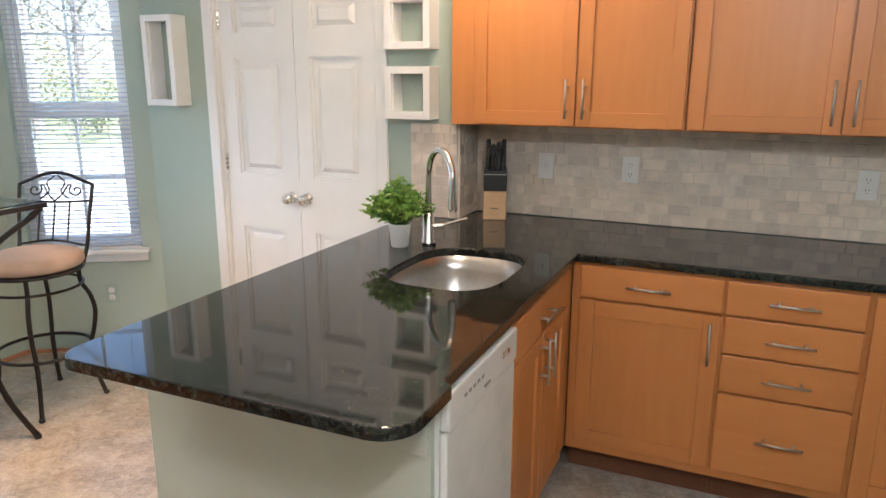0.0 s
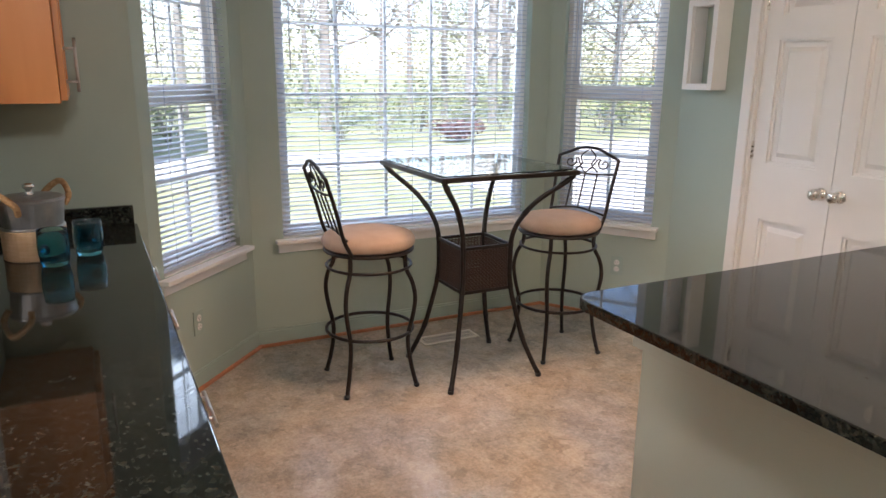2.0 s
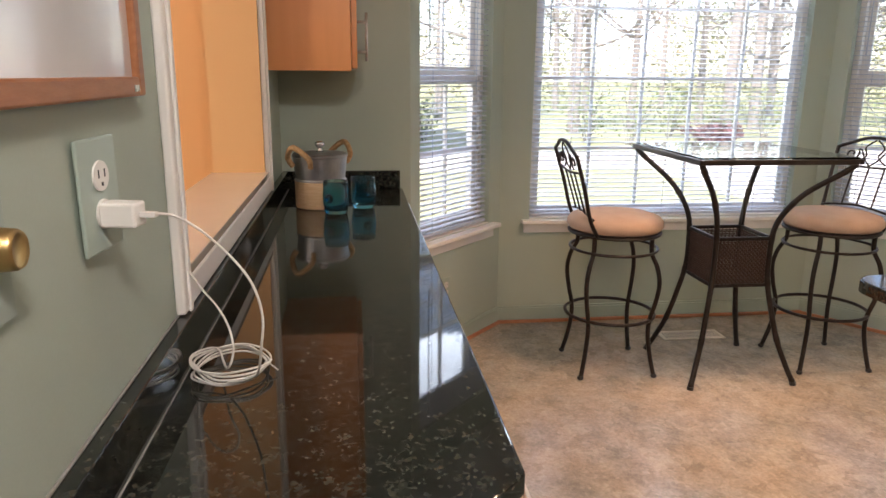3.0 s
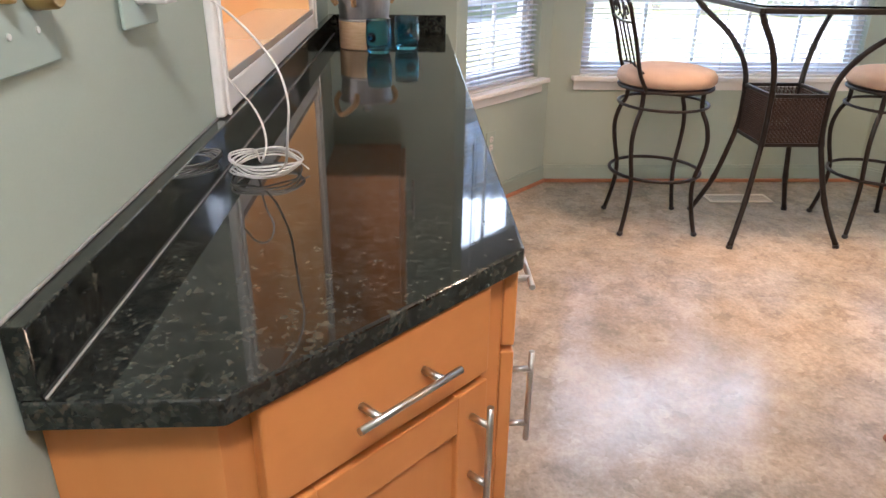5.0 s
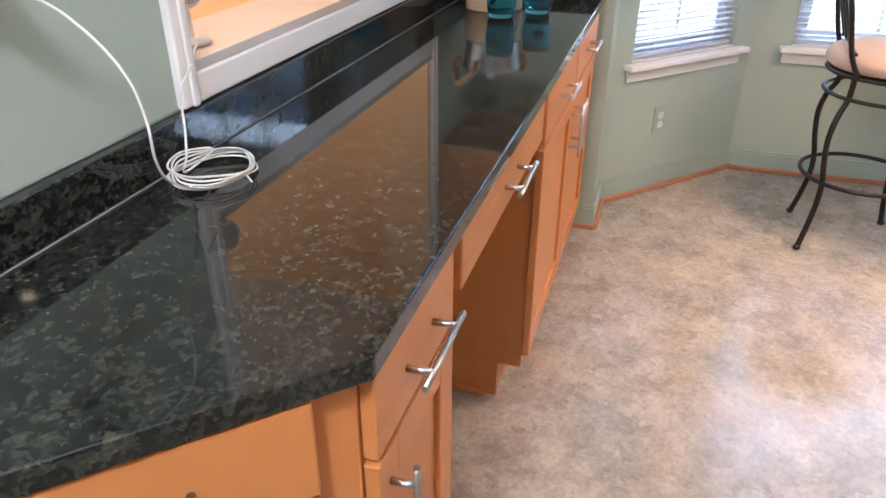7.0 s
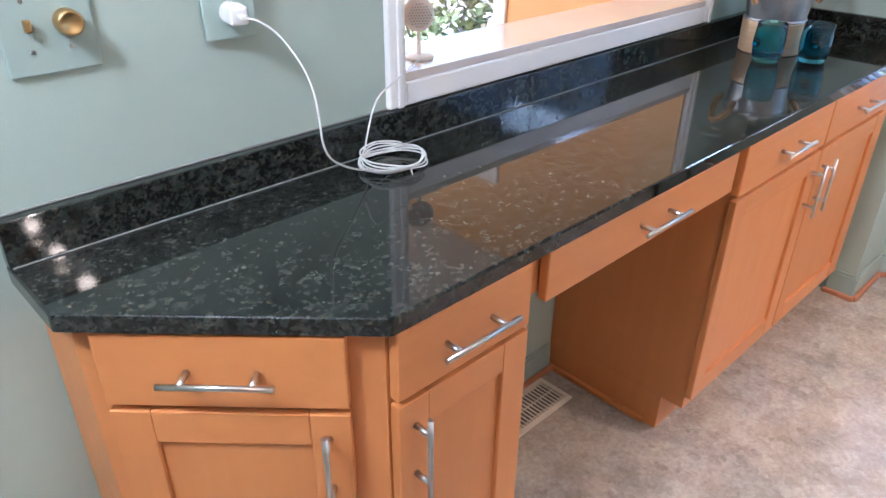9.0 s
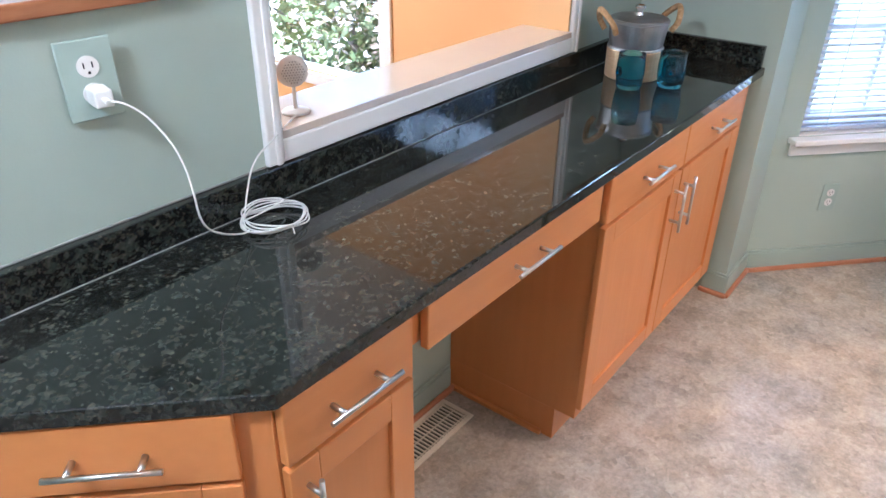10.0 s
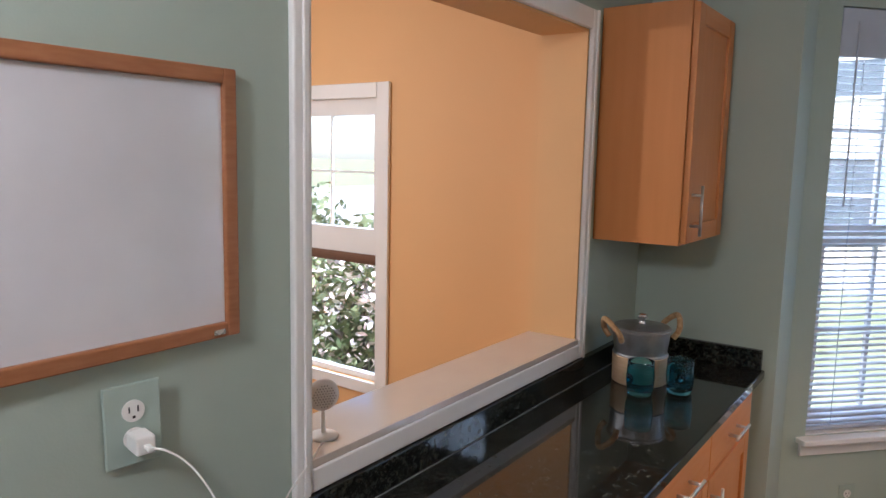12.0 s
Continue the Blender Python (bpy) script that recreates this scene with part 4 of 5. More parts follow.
bm = lathe(bmesh.new(), [(0.0, -0.009), (0.026, -0.009), (0.033, -0.004), (0.034, 0.0), (0.033, 0.005), (0.026, 0.010), (0.0, 0.012)], 30)
bm.transform(pose(0, 0.004, 0.088, 90))
hd = part("head", bm, mat("pale_grey_plastic", (0.74, 0.71, 0.69), 0.5, scale=20), gd, smooth=True)
bm = bmesh.new()
for i in range(-4, 5):
    for j in range(-4, 5):
        x, z = i * 0.006 + (j % 2) * 0.003, j * 0.0055
        if x * x + z * z < 0.025 ** 2:
            cyl(bm, (x, -0.0085, 0.088 + z), (x, -0.0096, 0.088 + z), 0.0016, seg=6)
part("perforation", bm, M_MARK, hd)

# ---- whiteboard ----
wb = thing("whiteboard", "whiteboard in a reddish wood frame, hung over the desk", "whiteboard", pose(-0.971, S_Y + 0.001, 1.336))
w, h, f = 0.62, 0.428, 0.024
fr = part("frame", boxes((0, f, 0, 0.018, 0, h), (w - f, w, 0, 0.018, 0, h), (f, w - f, 0, 0.018, 0, f), (f, w - f, 0, 0.018, h - f, h), bevel=0.003), mat("oak_frame_wood", (0.36, 0.15, 0.06), 0.4, colour2=(0.29, 0.11, 0.04), scale=10, stretch=(2, 12, 12)), wb)
part("board", boxes((f - 0.003, w - f + 0.003, 0.002, 0.009, f - 0.003, h - f + 0.003)), mat("glossy_white_board", (0.66, 0.66, 0.69), 0.06, scale=4, coat=1.0), wb)
part("badge", boxes((0.030, 0.052, 0.0182, 0.0190, 0.006, 0.014)), M_NICKEL, fr)

# ---- canister and tumblers ----
cn = thing("canister", "galvanised metal lidded bucket with a pale wood base and rope handles", "canister", pose(-2.463, -0.160, TOP + 0.0005))
M_GALV = mat("galvanised_metal", (0.46, 0.46, 0.47), 0.36, 0.95, colour2=(0.34, 0.345, 0.35), scale=24, bump=0.1, bump_scale=60)
M_ASH = mat("pale_ash_wood", (0.62, 0.44, 0.27), 0.5, colour2=(0.54, 0.36, 0.20), scale=9, stretch=(3, 3, 22))
M_ROPE = mat("natural_rope", (0.52, 0.34, 0.17), 0.85, colour2=(0.28, 0.16, 0.07), scale=120, bump=0.6, bump_scale=200)
part("base", lathe(bmesh.new(), [(0.0, 0.0), (0.085, 0.0), (0.088, 0.003), (0.089, 0.090), (0.086, 0.092), (0.0, 0.092)], 40), M_ASH, cn, "pale wood base", smooth=False)
part("bucket", lathe(bmesh.new(), [(0.0, 0.0925), (0.088, 0.0925), (0.090, 0.095), (0.088, 0.098), (0.084, 0.100), (0.093, 0.172), (0.096, 0.175), (0.096, 0.179), (0.0, 0.179)], 40), M_GALV, cn, smooth=False)
ld = part("lid", lathe(bmesh.new(), [(0.0, 0.1795), (0.092, 0.1795), (0.093, 0.183), (0.088, 0.186), (0.04, 0.190), (0.0, 0.191)], 40), M_GALV, cn, smooth=False)
part("lid_knob", lathe(bmesh.new(), [(0.0, 0.190), (0.015, 0.191), (0.009, 0.196), (0.008, 0.206), (0.016, 0.212), (0.017, 0.220), (0.011, 0.225), (0.0, 0.226)], 24), M_CHROME, ld, smooth=True)
for s in (-1, 1):
    dirv = Vector((s * 0.80, s * -0.60, 0))
    side = Vector((0.60, 0.80, 0))
    base_ = dirv * 0.096 + Vector((0, 0, 0.146))
    pts = smooth_line([base_ - side * 0.038, base_ - side * 0.044 + dirv * 0.018 + Vector((0, 0, 0.032)), base_ + dirv * 0.040 + Vector((0, 0, 0.068)), base_ + side * 0.044 + dirv * 0.018 + Vector((0, 0, 0.032)), base_ + side * 0.038], 7)
    part("rope_handle", tube(bmesh.new(), pts, 0.0095, 8), M_ROPE, cn, "twisted rope handle", smooth=True)


def tumbler(x, y, rz):
    t = thing("tumbler", "blue glass tumbler with a raised emblem", "glass", pose(x, y, TOP + 0.0005, 0, 0, rz), "blue tumblers")
    part("glass", lathe(bmesh.new(), [(0.0, 0.0), (0.033, 0.0), (0.037, 0.004), (0.0415, 0.03), (0.0435, 0.058), (0.0415, 0.085), (0.0405, 0.107), (0.0395, 0.108), (0.0385, 0.107), (0.0393, 0.085), (0.0410, 0.058), (0.0390, 0.03), (0.034, 0.014), (0.0, 0.012)], 40), M_BLUEGLASS, t, smooth=True)
    bm = bmesh.new()
    bmesh.ops.create_cone(bm, cap_ends=True, segments=20, radius1=0.016, radius2=0.014, depth=0.003, matrix=pose(0, -0.0428, 0.055, 90))
    part("emblem", bm, M_BLUEGLASS, t, smooth=True)


tumbler(-2.325, -0.106, 60)
tumbler(-2.422, -0.014, 110)


# ---- floor registers ----
def register(name, x0, x1, y0, y1):
    t = thing(name, "cream metal floor register with a louvred grille", "floor vent", pose((x0 + x1) / 2, (y0 + y1) / 2, 0.0008), "floor registers")
    a, b = (x1 - x0) / 2, (y1 - y0) / 2
    f = 0.017
    mm = mat("cream_enamel", (0.66, 0.60, 0.50), 0.4, scale=12)
    part("frame", boxes((-a, a, -b, -b + f, 0, 0.006), (-a, a, b - f, b, 0, 0.006), (-a, -a + f, -b + f, b - f, 0, 0.006), (a - f, a, -b + f, b - f, 0, 0.006), bevel=0.002), mm, t)
    # thin black sheet stands in for the dark of the duct opening
    part("dark_duct_sheet", boxes((-a + f, a - f, -b + f, b - f, 0.0, 0.0012)), M_BLACK, t)
    long_x = a > b
    n = int((2 * max(a, b) - 2 * f) / 0.0135)
    me = None
    for i in range(n):
        s = -max(a, b) + f + (i + 0.5) * (2 * max(a, b) - 2 * f) / n
        if me is None:
            bm = boxes((-0.0026, 0.0026, -min(a, b) + f, min(a, b) - f, 0.0014, 0.0048))
            me = bpy.data.meshes.new("louvre")
            bm.to_mesh(me)
            bm.free()
        part_of("louvre", me, mm, t, m=pose(s, 0, 0) if long_x else pose(0, s, 0, 0, 0, 90))
    for s in (-0.33, 0.0, 0.33):
        part("bar", boxes((-a + f, a - f, s * 2 * b - 0.002, s * 2 * b + 0.002, 0.003, 0.0055)) if long_x else boxes((s * 2 * a - 0.002, s * 2 * a + 0.002, -b + f, b - f, 0.003, 0.0055)), mm, t)


register("floor_register", -1.66, -1.365, -0.305, -0.178)
register("floor_register", -3.470, -3.345, 1.575, 1.920)

# ---- bar stools ----
M_SEAT = mat("beige_suede_upholstery", (0.41, 0.30, 0.225), 0.9, colour2=(0.36, 0.255, 0.19), scale=12, bump=0.25, bump_scale=350)


def bar_stool(m, label, swivel):
    """A stool whose seat and back are turned by swivel degrees over its legs."""
    t = thing("bar_stool", label, "bar stool", m, "bar stools")
    ring_ = lambda r, z, n=40: [(r * math.cos(2 * math.pi * i / n), r * math.sin(2 * math.pi * i / n), z) for i in range(n)]
    part("cushion", lathe(bmesh.new(), [(0.0, 0.722), (0.18, 0.722), (0.208, 0.728), (0.220, 0.745), (0.219, 0.768), (0.205, 0.788), (0.165, 0.802), (0.09, 0.809), (0.0, 0.811)], 40), M_SEAT, t, "beige upholstered round seat", smooth=True)
    part("seat_ring", tube(bmesh.new(), ring_(0.205, 0.712), 0.0105, 8, True), M_IRON, t, smooth=True)
    part("seat_plate", lathe(bmesh.new(), [(0.0, 0.700), (0.06, 0.700), (0.06, 0.712), (0.2, 0.714), (0.2, 0.721), (0.0, 0.721)], 24), M_IRON, t)
    part("upper_ring", tube(bmesh.new(), ring_(0.200, 0.625), 0.0075, 8, True), M_IRON, t, smooth=True)
    part("foot_ring", tube(bmesh.new(), ring_(0.208, 0.275), 0.0085, 8, True), M_IRON, t, smooth=True)
    for k in range(4):
        a = math.radians(45 + 90 * k - swivel)
        c_, s_ = math.cos(a), math.sin(a)
        prof = [(0.188, 0.712), (0.190, 0.625), (0.222, 0.555), (0.238, 0.470), (0.226, 0.370), (0.204, 0.275), (0.202, 0.200), (0.220, 0.100), (0.244, 0.014)]
        pts = smooth_line([(r * c_, r * s_, z) for r, z in prof], 5)
        lg = part("leg", tube(bmesh.new(), pts, 0.0105, 8), M_IRON, t, smooth=True)
        bm = bmesh.new()
        ball(bm, (0.246 * c_, 0.246 * s_, 0.012), 0.015, 12, (1, 1, 0.8))
        part("foot_cap", bm, M_BLACK, lg, smooth=True)
    # backrest on the +y side, leaning back
    bk = part("back_frame", tube(bmesh.new(), smooth_line([(-0.165, 0.130, 0.712), (-0.172, 0.170, 0.80), (-0.178, 0.205, 0.95), (-0.185, 0.245, 1.095), (-0.178, 0.252, 1.115), (-0.12, 0.256, 1.140), (-0.06, 0.262, 1.165), (0, 0.263, 1.172), (0.06, 0.262, 1.165), (0.12, 0.256, 1.140), (0.178, 0.252, 1.115), (0.185, 0.245, 1.095), (0.178, 0.205, 0.95), (0.172, 0.170, 0.80), (0.165, 0.130, 0.712)], 5), 0.009, 8), M_IRON, t, smooth=True)
    yb = lambda z: 0.130 + (z - 0.712) * 0.30
    part("back_rail", tube(bmesh.new(), smooth_line([(-0.182, yb(1.03), 1.03), (0, yb(1.03) + 0.006, 1.018), (0.182, yb(1.03), 1.03)], 6), 0.006, 7), M_IRON, t, smooth=True)
    part("back_rail", tube(bmesh.new(), smooth_line([(-0.171, yb(0.80), 0.80), (0, yb(0.80) + 0.010, 0.822), (0.171, yb(0.80), 0.80)], 6), 0.006, 7), M_IRON, t, smooth=True)
    for x in (-0.075, 0.0, 0.075):
        part("spindle", tube(bmesh.new(), [(x, yb(0.815) + 0.006, 0.815), (x, yb(1.02) + 0.004, 1.02)], 0.0045, 6), M_IRON, t)
    for s in (-1, 1):
        sp = []
        for k in range(22):
            a = k * 0.36
            r = 0.034 * (1 - k / 26)
            x = s * (0.105 + r * math.cos(a + 2.4) * 1.1)
            z = 1.082 + r * math.sin(a + 2.4)
            sp.append((x, yb(z) + 0.002, z))
        tail = [(s * 0.0, yb(1.025), 1.025), (s * 0.035, yb(1.06), 1.06), (s * 0.06, yb(1.105), 1.105)]
        part("scroll", tube(bmesh.new(), smooth_line(tail + sp, 2), 0.0042, 6), M_IRON, t, smooth=True)
        part("scroll", tube(bmesh.new(), smooth_line([(s * 0.005, yb(1.16), 1.160), (s * 0.045, yb(1.12), 1.120), (s * 0.03, yb(1.07), 1.075), (s * 0.075, yb(1.04), 1.035)], 6), 0.0042, 6), M_IRON, t, smooth=True)
    # the seat and back sit a little lower over the foot ring
    for ob in t.children_recursive:
        for v in ob.data.vertices:
            if v.co.z > 0.275:
                v.co.z = 0.275 + (v.co.z - 0.275) * 0.905
    return t


bar_stool(pose(-3.076, 1.152, 0, 0, 0, 178), "dark iron bar stool with a scrolled back beside the table", 0)
bar_stool(pose(-3.028, 2.206, 0, 0, 0, 20), "dark iron bar stool with a scrolled back, turned from the window", 22)

# ---- bistro table ----
tb = thing("bistro_table", "square glass-topped iron bar table with a woven basket between its legs", "table", pose(-3.000, 1.678, 0))
H_, R_ = 1.045, 0.348
part("glass_top", boxes((-R_ + 0.004, R_ - 0.004, -R_ + 0.004, R_ - 0.004, H_ - 0.002, H_ + 0.006), bevel=0.002), M_CLEARGLASS, tb, "clear glass table top")
for bb in ((-R_ - 0.008, R_ + 0.008, -R_ - 0.008, -R_ + 0.010), (-R_ - 0.008, R_ + 0.008, R_ - 0.010, R_ + 0.008), (-R_ - 0.008, -R_ + 0.010, -R_ + 0.0102, R_ - 0.0102), (R_ - 0.010, R_ + 0.008, -R_ + 0.0102, R_ - 0.0102)):
    part("top_rail", boxes((*bb, H_ - 0.024, H_ - 0.0025), bevel=0.004), M_IRON, tb)
M_WEAVE = mat("dark_brown_wicker", (0.055, 0.026, 0.015), 0.6, colour2=(0.03, 0.014, 0.009), scale=60, bump=0.3, bump_scale=200)
for sx in (-1, 1):
    for sy in (-1, 1):
        prof = [(0.338, 1.022), (0.302, 0.978), (0.215, 0.885), (0.160, 0.79), (0.135, 0.705), (0.130, 0.60), (0.132, 0.48), (0.150, 0.36), (0.182, 0.20), (0.220, 0.08), (0.246, 0.012)]
        pts = smooth_line([(sx * r, sy * r, z) for r, z in prof], 5)
        radii = [0.0125 + (0.0022 if i % 9 == 4 else 0.0) for i in range(len(pts))]
        lg = part("leg", tube(bmesh.new(), pts, 0.012, 8, radii=radii), M_IRON, tb, smooth=True)
        bm = bmesh.new()
        cyl(bm, (sx * 0.2465, sy * 0.2465, 0.0005), (sx * 0.2455, sy * 0.2455, 0.016), 0.015, seg=10)
        part("foot_cap", bm, M_BLACK, lg)
bs = part("basket_bottom", boxes((-0.118, 0.118, -0.118, 0.118, 0.440, 0.448)), M_WEAVE, tb)
for z in (0.448, 0.665):
    for k in range(4):
        bm = boxes((-0.130, 0.130, -0.137, -0.123, z - 0.008, z + 0.008), bevel=0.003)
        bm.transform(pose(0, 0, 0, 0, 0, 90 * k))
        part("basket_rail", bm, M_IRON, tb)
wv = bmesh.new()
for i in range(22):
    z = 0.460 + i * 0.0090
    zig = []
    for j in range(27):
        x = -0.118 + 0.236 * j / 26
        zig.append((x, -0.128 + 0.0035 * (1 if (i + j) % 2 else -1), z))
    tube(wv, zig, 0.0038, 5)
for j in range(13):
    x = -0.112 + 0.224 * j / 12
    tube(wv, [(x, -0.128, 0.454), (x, -0.128, 0.659)], 0.003, 5)
WOV = bpy.data.meshes.new("woven_panel")
wv.to_mesh(WOV)
wv.free()
for k in range(4):
    part_of("woven_panel", WOV, M_WEAVE, tb, "dark woven wicker panel", pose(0, 0, 0, 0, 0, 90 * k))["kind"] = "stuff"

# ---- plant, knife block ----
pl = thing("potted_plant", "bushy green artificial plant in a small white pot", "plant", pose(-1.213, 2.425, TOP + 0.0005))
part("pot", lathe(bmesh.new(), [(0.0, 0.0), (0.031, 0.0), (0.033, 0.003), (0.044, 0.088), (0.045, 0.092), (0.041, 0.092), (0.038, 0.080), (0.0, 0.080)], 36), mat("white_ceramic", (0.78, 0.77, 0.75), 0.3, scale=8), pl, smooth=True)
rng = random.Random(11)
vs, fs = [], []
stems = bmesh.new()
for i in range(105):
    a = rng.uniform(0, 2 * math.pi)
    reach = rng.uniform(0.02, 0.145)
    top = 0.255 - reach * 0.75 + rng.uniform(-0.03, 0.02)
    p0 = Vector((0.02 * math.cos(a) * rng.random(), 0.02 * math.sin(a) * rng.random(), 0.08))
    p1 = Vector((reach * 0.55 * math.cos(a), reach * 0.55 * math.sin(a), 0.08 + (top - 0.08) * 0.62))
    p2 = Vector((reach * math.cos(a), reach * math.sin(a), top))
    pts = smooth_line([p0, p1, p2], 5)
    tube(stems, pts[::2], 0.0009, 4)
    for k, p in enumerate(pts[3:]):
        for s in range(3):
            b_ = rng.uniform(0, 2 * math.pi)
            d_ = Vector((math.cos(b_), math.sin(b_), rng.uniform(-0.2, 0.9))).normalized()
            n_ = d_.cross(Vector((rng.uniform(-1, 1), rng.uniform(-1, 1), rng.uniform(-1, 1)))).normalized()
            L_, W_ = rng.uniform(0.018, 0.036), rng.uniform(0.004, 0.007)
            q0, q1, q2 = p, p + d_ * L_ * 0.5, p + d_ * L_ - Vector((0, 0, 0.003))
            k0 = len(vs)
            vs += [tuple(q0), tuple(q1 + n_ * W_), tuple(q2), tuple(q1 - n_ * W_)]
            fs.append((k0, k0 + 1, k0 + 2, k0 + 3))
M_STEM = mat("green_stem", (0.10, 0.22, 0.04), 0.6, scale=40)


def leaf_mat(name, c1, c2, rough=0.5):
    m = mat(name, c1, rough, colour2=c2, scale=30)
    N, L = m.node_tree.nodes, m.node_tree.links
    p = N["Principled BSDF"]
    g = N.new("ShaderNodeNewGeometry")
    mx = N.new("ShaderNodeMix")
    mx.data_type = 'RGBA'
    mx.inputs[6].default_value, mx.inputs[7].default_value = (*c1, 1), (*c2, 1)
    L.new(g.outputs["Random Per Island"], mx.inputs[0])
    L.new(mx.outputs[2], p.inputs["Base Color"])
    p.inputs["Transmission Weight"].default_value = 0.0
    return m


M_LEAF = leaf_mat("bright_green_leaf", (0.10, 0.24, 0.03), (0.30, 0.46, 0.09))
me = bpy.data.meshes.new("foliage")
me.from_pydata(vs, [], fs)
part_of("foliage", me, M_LEAF, pl, "many small green leaves")
part("stems", stems, M_STEM, pl)
part("soil", lathe(bmesh.new(), [(0.0, 0.083), (0.038, 0.081)], 20), mat("dark_soil", (0.03, 0.02, 0.015), 0.95, bump=0.6, bump_scale=150), pl)

kb = thing("knife_block", "pale wood knife block with black-handled knives", "knife block", pose(-1.075, 3.125, TOP + 0.0005, 0, 0, 18))
bm = boxes((-0.052, 0.052, -0.070, 0.070, 0.0, 0.130), bevel=0.003)
part("lower_block", bm, mat("pale_beech_wood", (0.62, 0.42, 0.24), 0.45, colour2=(0.55, 0.35, 0.18), scale=6, stretch=(4, 4, 20)), kb)
part("upper_block", boxes((-0.052, 0.052, -0.055, 0.072, 0.1305, 0.225), bevel=0.003), M_BLACK, kb, "black upper block")
part("badge", boxes((-0.018, 0.018, -0.0712, -0.0702, 0.052, 0.056)), M_BLACK, kb)
part("band", boxes((-0.053, 0.053, -0.056, 0.073, 0.205, 0.2085)), M_STEEL, kb)
i = 0
for row, (yy, zt) in enumerate(((-0.03, 0.30), (0.01, 0.325), (0.05, 0.345))):
    for x in (-0.036, -0.012, 0.012, 0.036):
        hgt = zt + 0.012 * ((i * 7) % 3 - 1)
        i += 1
        kf = part("knife", boxes((x - 0.0095, x + 0.0095, yy - 0.013, yy + 0.013, 0.2252, hgt), bevel=0.004), M_BLACK, kb)

# ---- window of the next room ----
nw = tagged(new("window_4"), "white framed window of the next room", "window", kind="structure")
nw.matrix_basis = pose(OX, -(FW[0] + FW[1]) / 2, FW[2], 0, 0, 90)
hw, h = (FW[1] - FW[0]) / 2, FW[3] - FW[2]
for bb in ((-hw - 0.075, -hw + 0.004, -0.02, -0.0015, -0.06, h + 0.07), (hw - 0.004, hw + 0.075, -0.02, -0.0015, -0.06, h + 0.07), (-hw + 0.0042, hw - 0.0042, -0.02, -0.0015, h - 0.004, h + 0.07), (-hw + 0.0042, hw - 0.0042, -0.02, -0.0015, -0.06, 0.004)):
    part("casing", boxes(bb, bevel=0.004), M_WHITE, nw)
mid = 1.135 - FW[2]
for za, zb, s in ((0.0, mid, 0.03), (mid, h, 0.06)):
    part("sash", boxes((-hw, -hw + s, 0.03, 0.07, za, zb), (hw - s, hw, 0.03, 0.07, za, zb), (-hw + s, hw - s, 0.03, 0.07, za, za + (s if za == 0 else 0.12)), (-hw + s, hw - s, 0.03, 0.07, zb - (s if za == 0 else 0.085), zb)), M_WHITE, nw)
    pm = part("pane", boxes((-hw + s, hw - s, 0.048, 0.051, za + s, zb - s)), M_PANE, nw)
    pm.visible_shadow = False
    if za > 0:
        for i in range(1, 3):
            x = -hw + s + (2 * hw - 2 * s) * i / 3
            part("muntin", boxes((x - 0.006, x + 0.006, 0.042, 0.058, za + 0.12, zb - s)), M_WHITE, nw)
        zz = (za + 0.12 + zb - 0.085) / 2
        part("muntin", boxes((-hw + s, hw - s, 0.0425, 0.0575, zz - 0.006, zz + 0.006)), M_WHITE, nw)
rs = thing("rolled_shade", "brown woven shade rolled up across the window", "blind", pose(OX, -(FW[0] + FW[1]) / 2, mid + FW[2] - 0.035, 0, 0, 90))
bm = bmesh.new()
cyl(bm, (-hw + 0.006, 0.008, 0), (hw - 0.006, 0.008, 0), 0.026, seg=14)
part("roll", bm, mat("brown_woven_shade", (0.16, 0.08, 0.045), 0.8, bump=0.4, bump_scale=200), rs)


# ---- ceiling lights ----
def emit(name, colour, power):
    m = bpy.data.materials.new(name)
    m.use_nodes = True
    p = m.node_tree.nodes["Principled BSDF"]
    p.inputs["Base Color"].default_value = (0.8, 0.78, 0.74, 1)
    p.inputs["Emission Color"].default_value = (*colour, 1)
    p.inputs["Emission Strength"].default_value = power
    return m


WARM = (1.0, 0.70, 0.42)
M_BULB = emit("glowing_bulb_glass", WARM, 14.0)


def track_light(x, y, rz, n, label):
    t = thing("ceiling_light", label, "ceiling light", pose(x, y, CEIL - 0.0005, 0, 0, rz))
    step = 0.40
    L_ = step * n
    part("bar", boxes((-L_ / 2, L_ / 2, -0.03, 0.03, -0.025, 0.0), bevel=0.004), M_NICKEL, t)
    for i in range(n):
        xx = -L_ / 2 + step / 2 + step * i
        bm = lathe(bmesh.new(), [(0.012, -0.025), (0.014, -0.05), (0.040, -0.065), (0.055, -0.13), (0.05, -0.132), (0.036, -0.07), (0.0, -0.062)], 20)
        bm.transform(Matrix.Translation((xx, 0, 0)))
        sh = part("shade", bm, M_NICKEL, t, smooth=True)
        bm = bmesh.new()
        ball(bm, (xx, 0, -0.105), 0.033, 14)
        part("bulb", bm, M_BULB, sh, smooth=True)


track_light(KITCHEN_LAMP[0], KITCHEN_LAMP[1], 90, 3, "nickel three-shade ceiling light over the sink")
track_light(NOOK_LAMP[0] + 0.0, NOOK_LAMP[1], 90, 2, "nickel two-shade ceiling light over the nook")
# unseen fixture, added only to go with the hall's fill lamp
track_light(HALL_FILL[0], HALL_FILL[1], 90, 1, "unseen nickel single-shade ceiling light added for the hall fill")


# ---- outdoors ----
GZ = -0.55
M_LAWN = mat("lawn_grass", (0.20, 0.235, 0.11), 0.9, colour2=(0.29, 0.29, 0.17), scale=1.2, detail=8, bump=0.6, bump_scale=30)
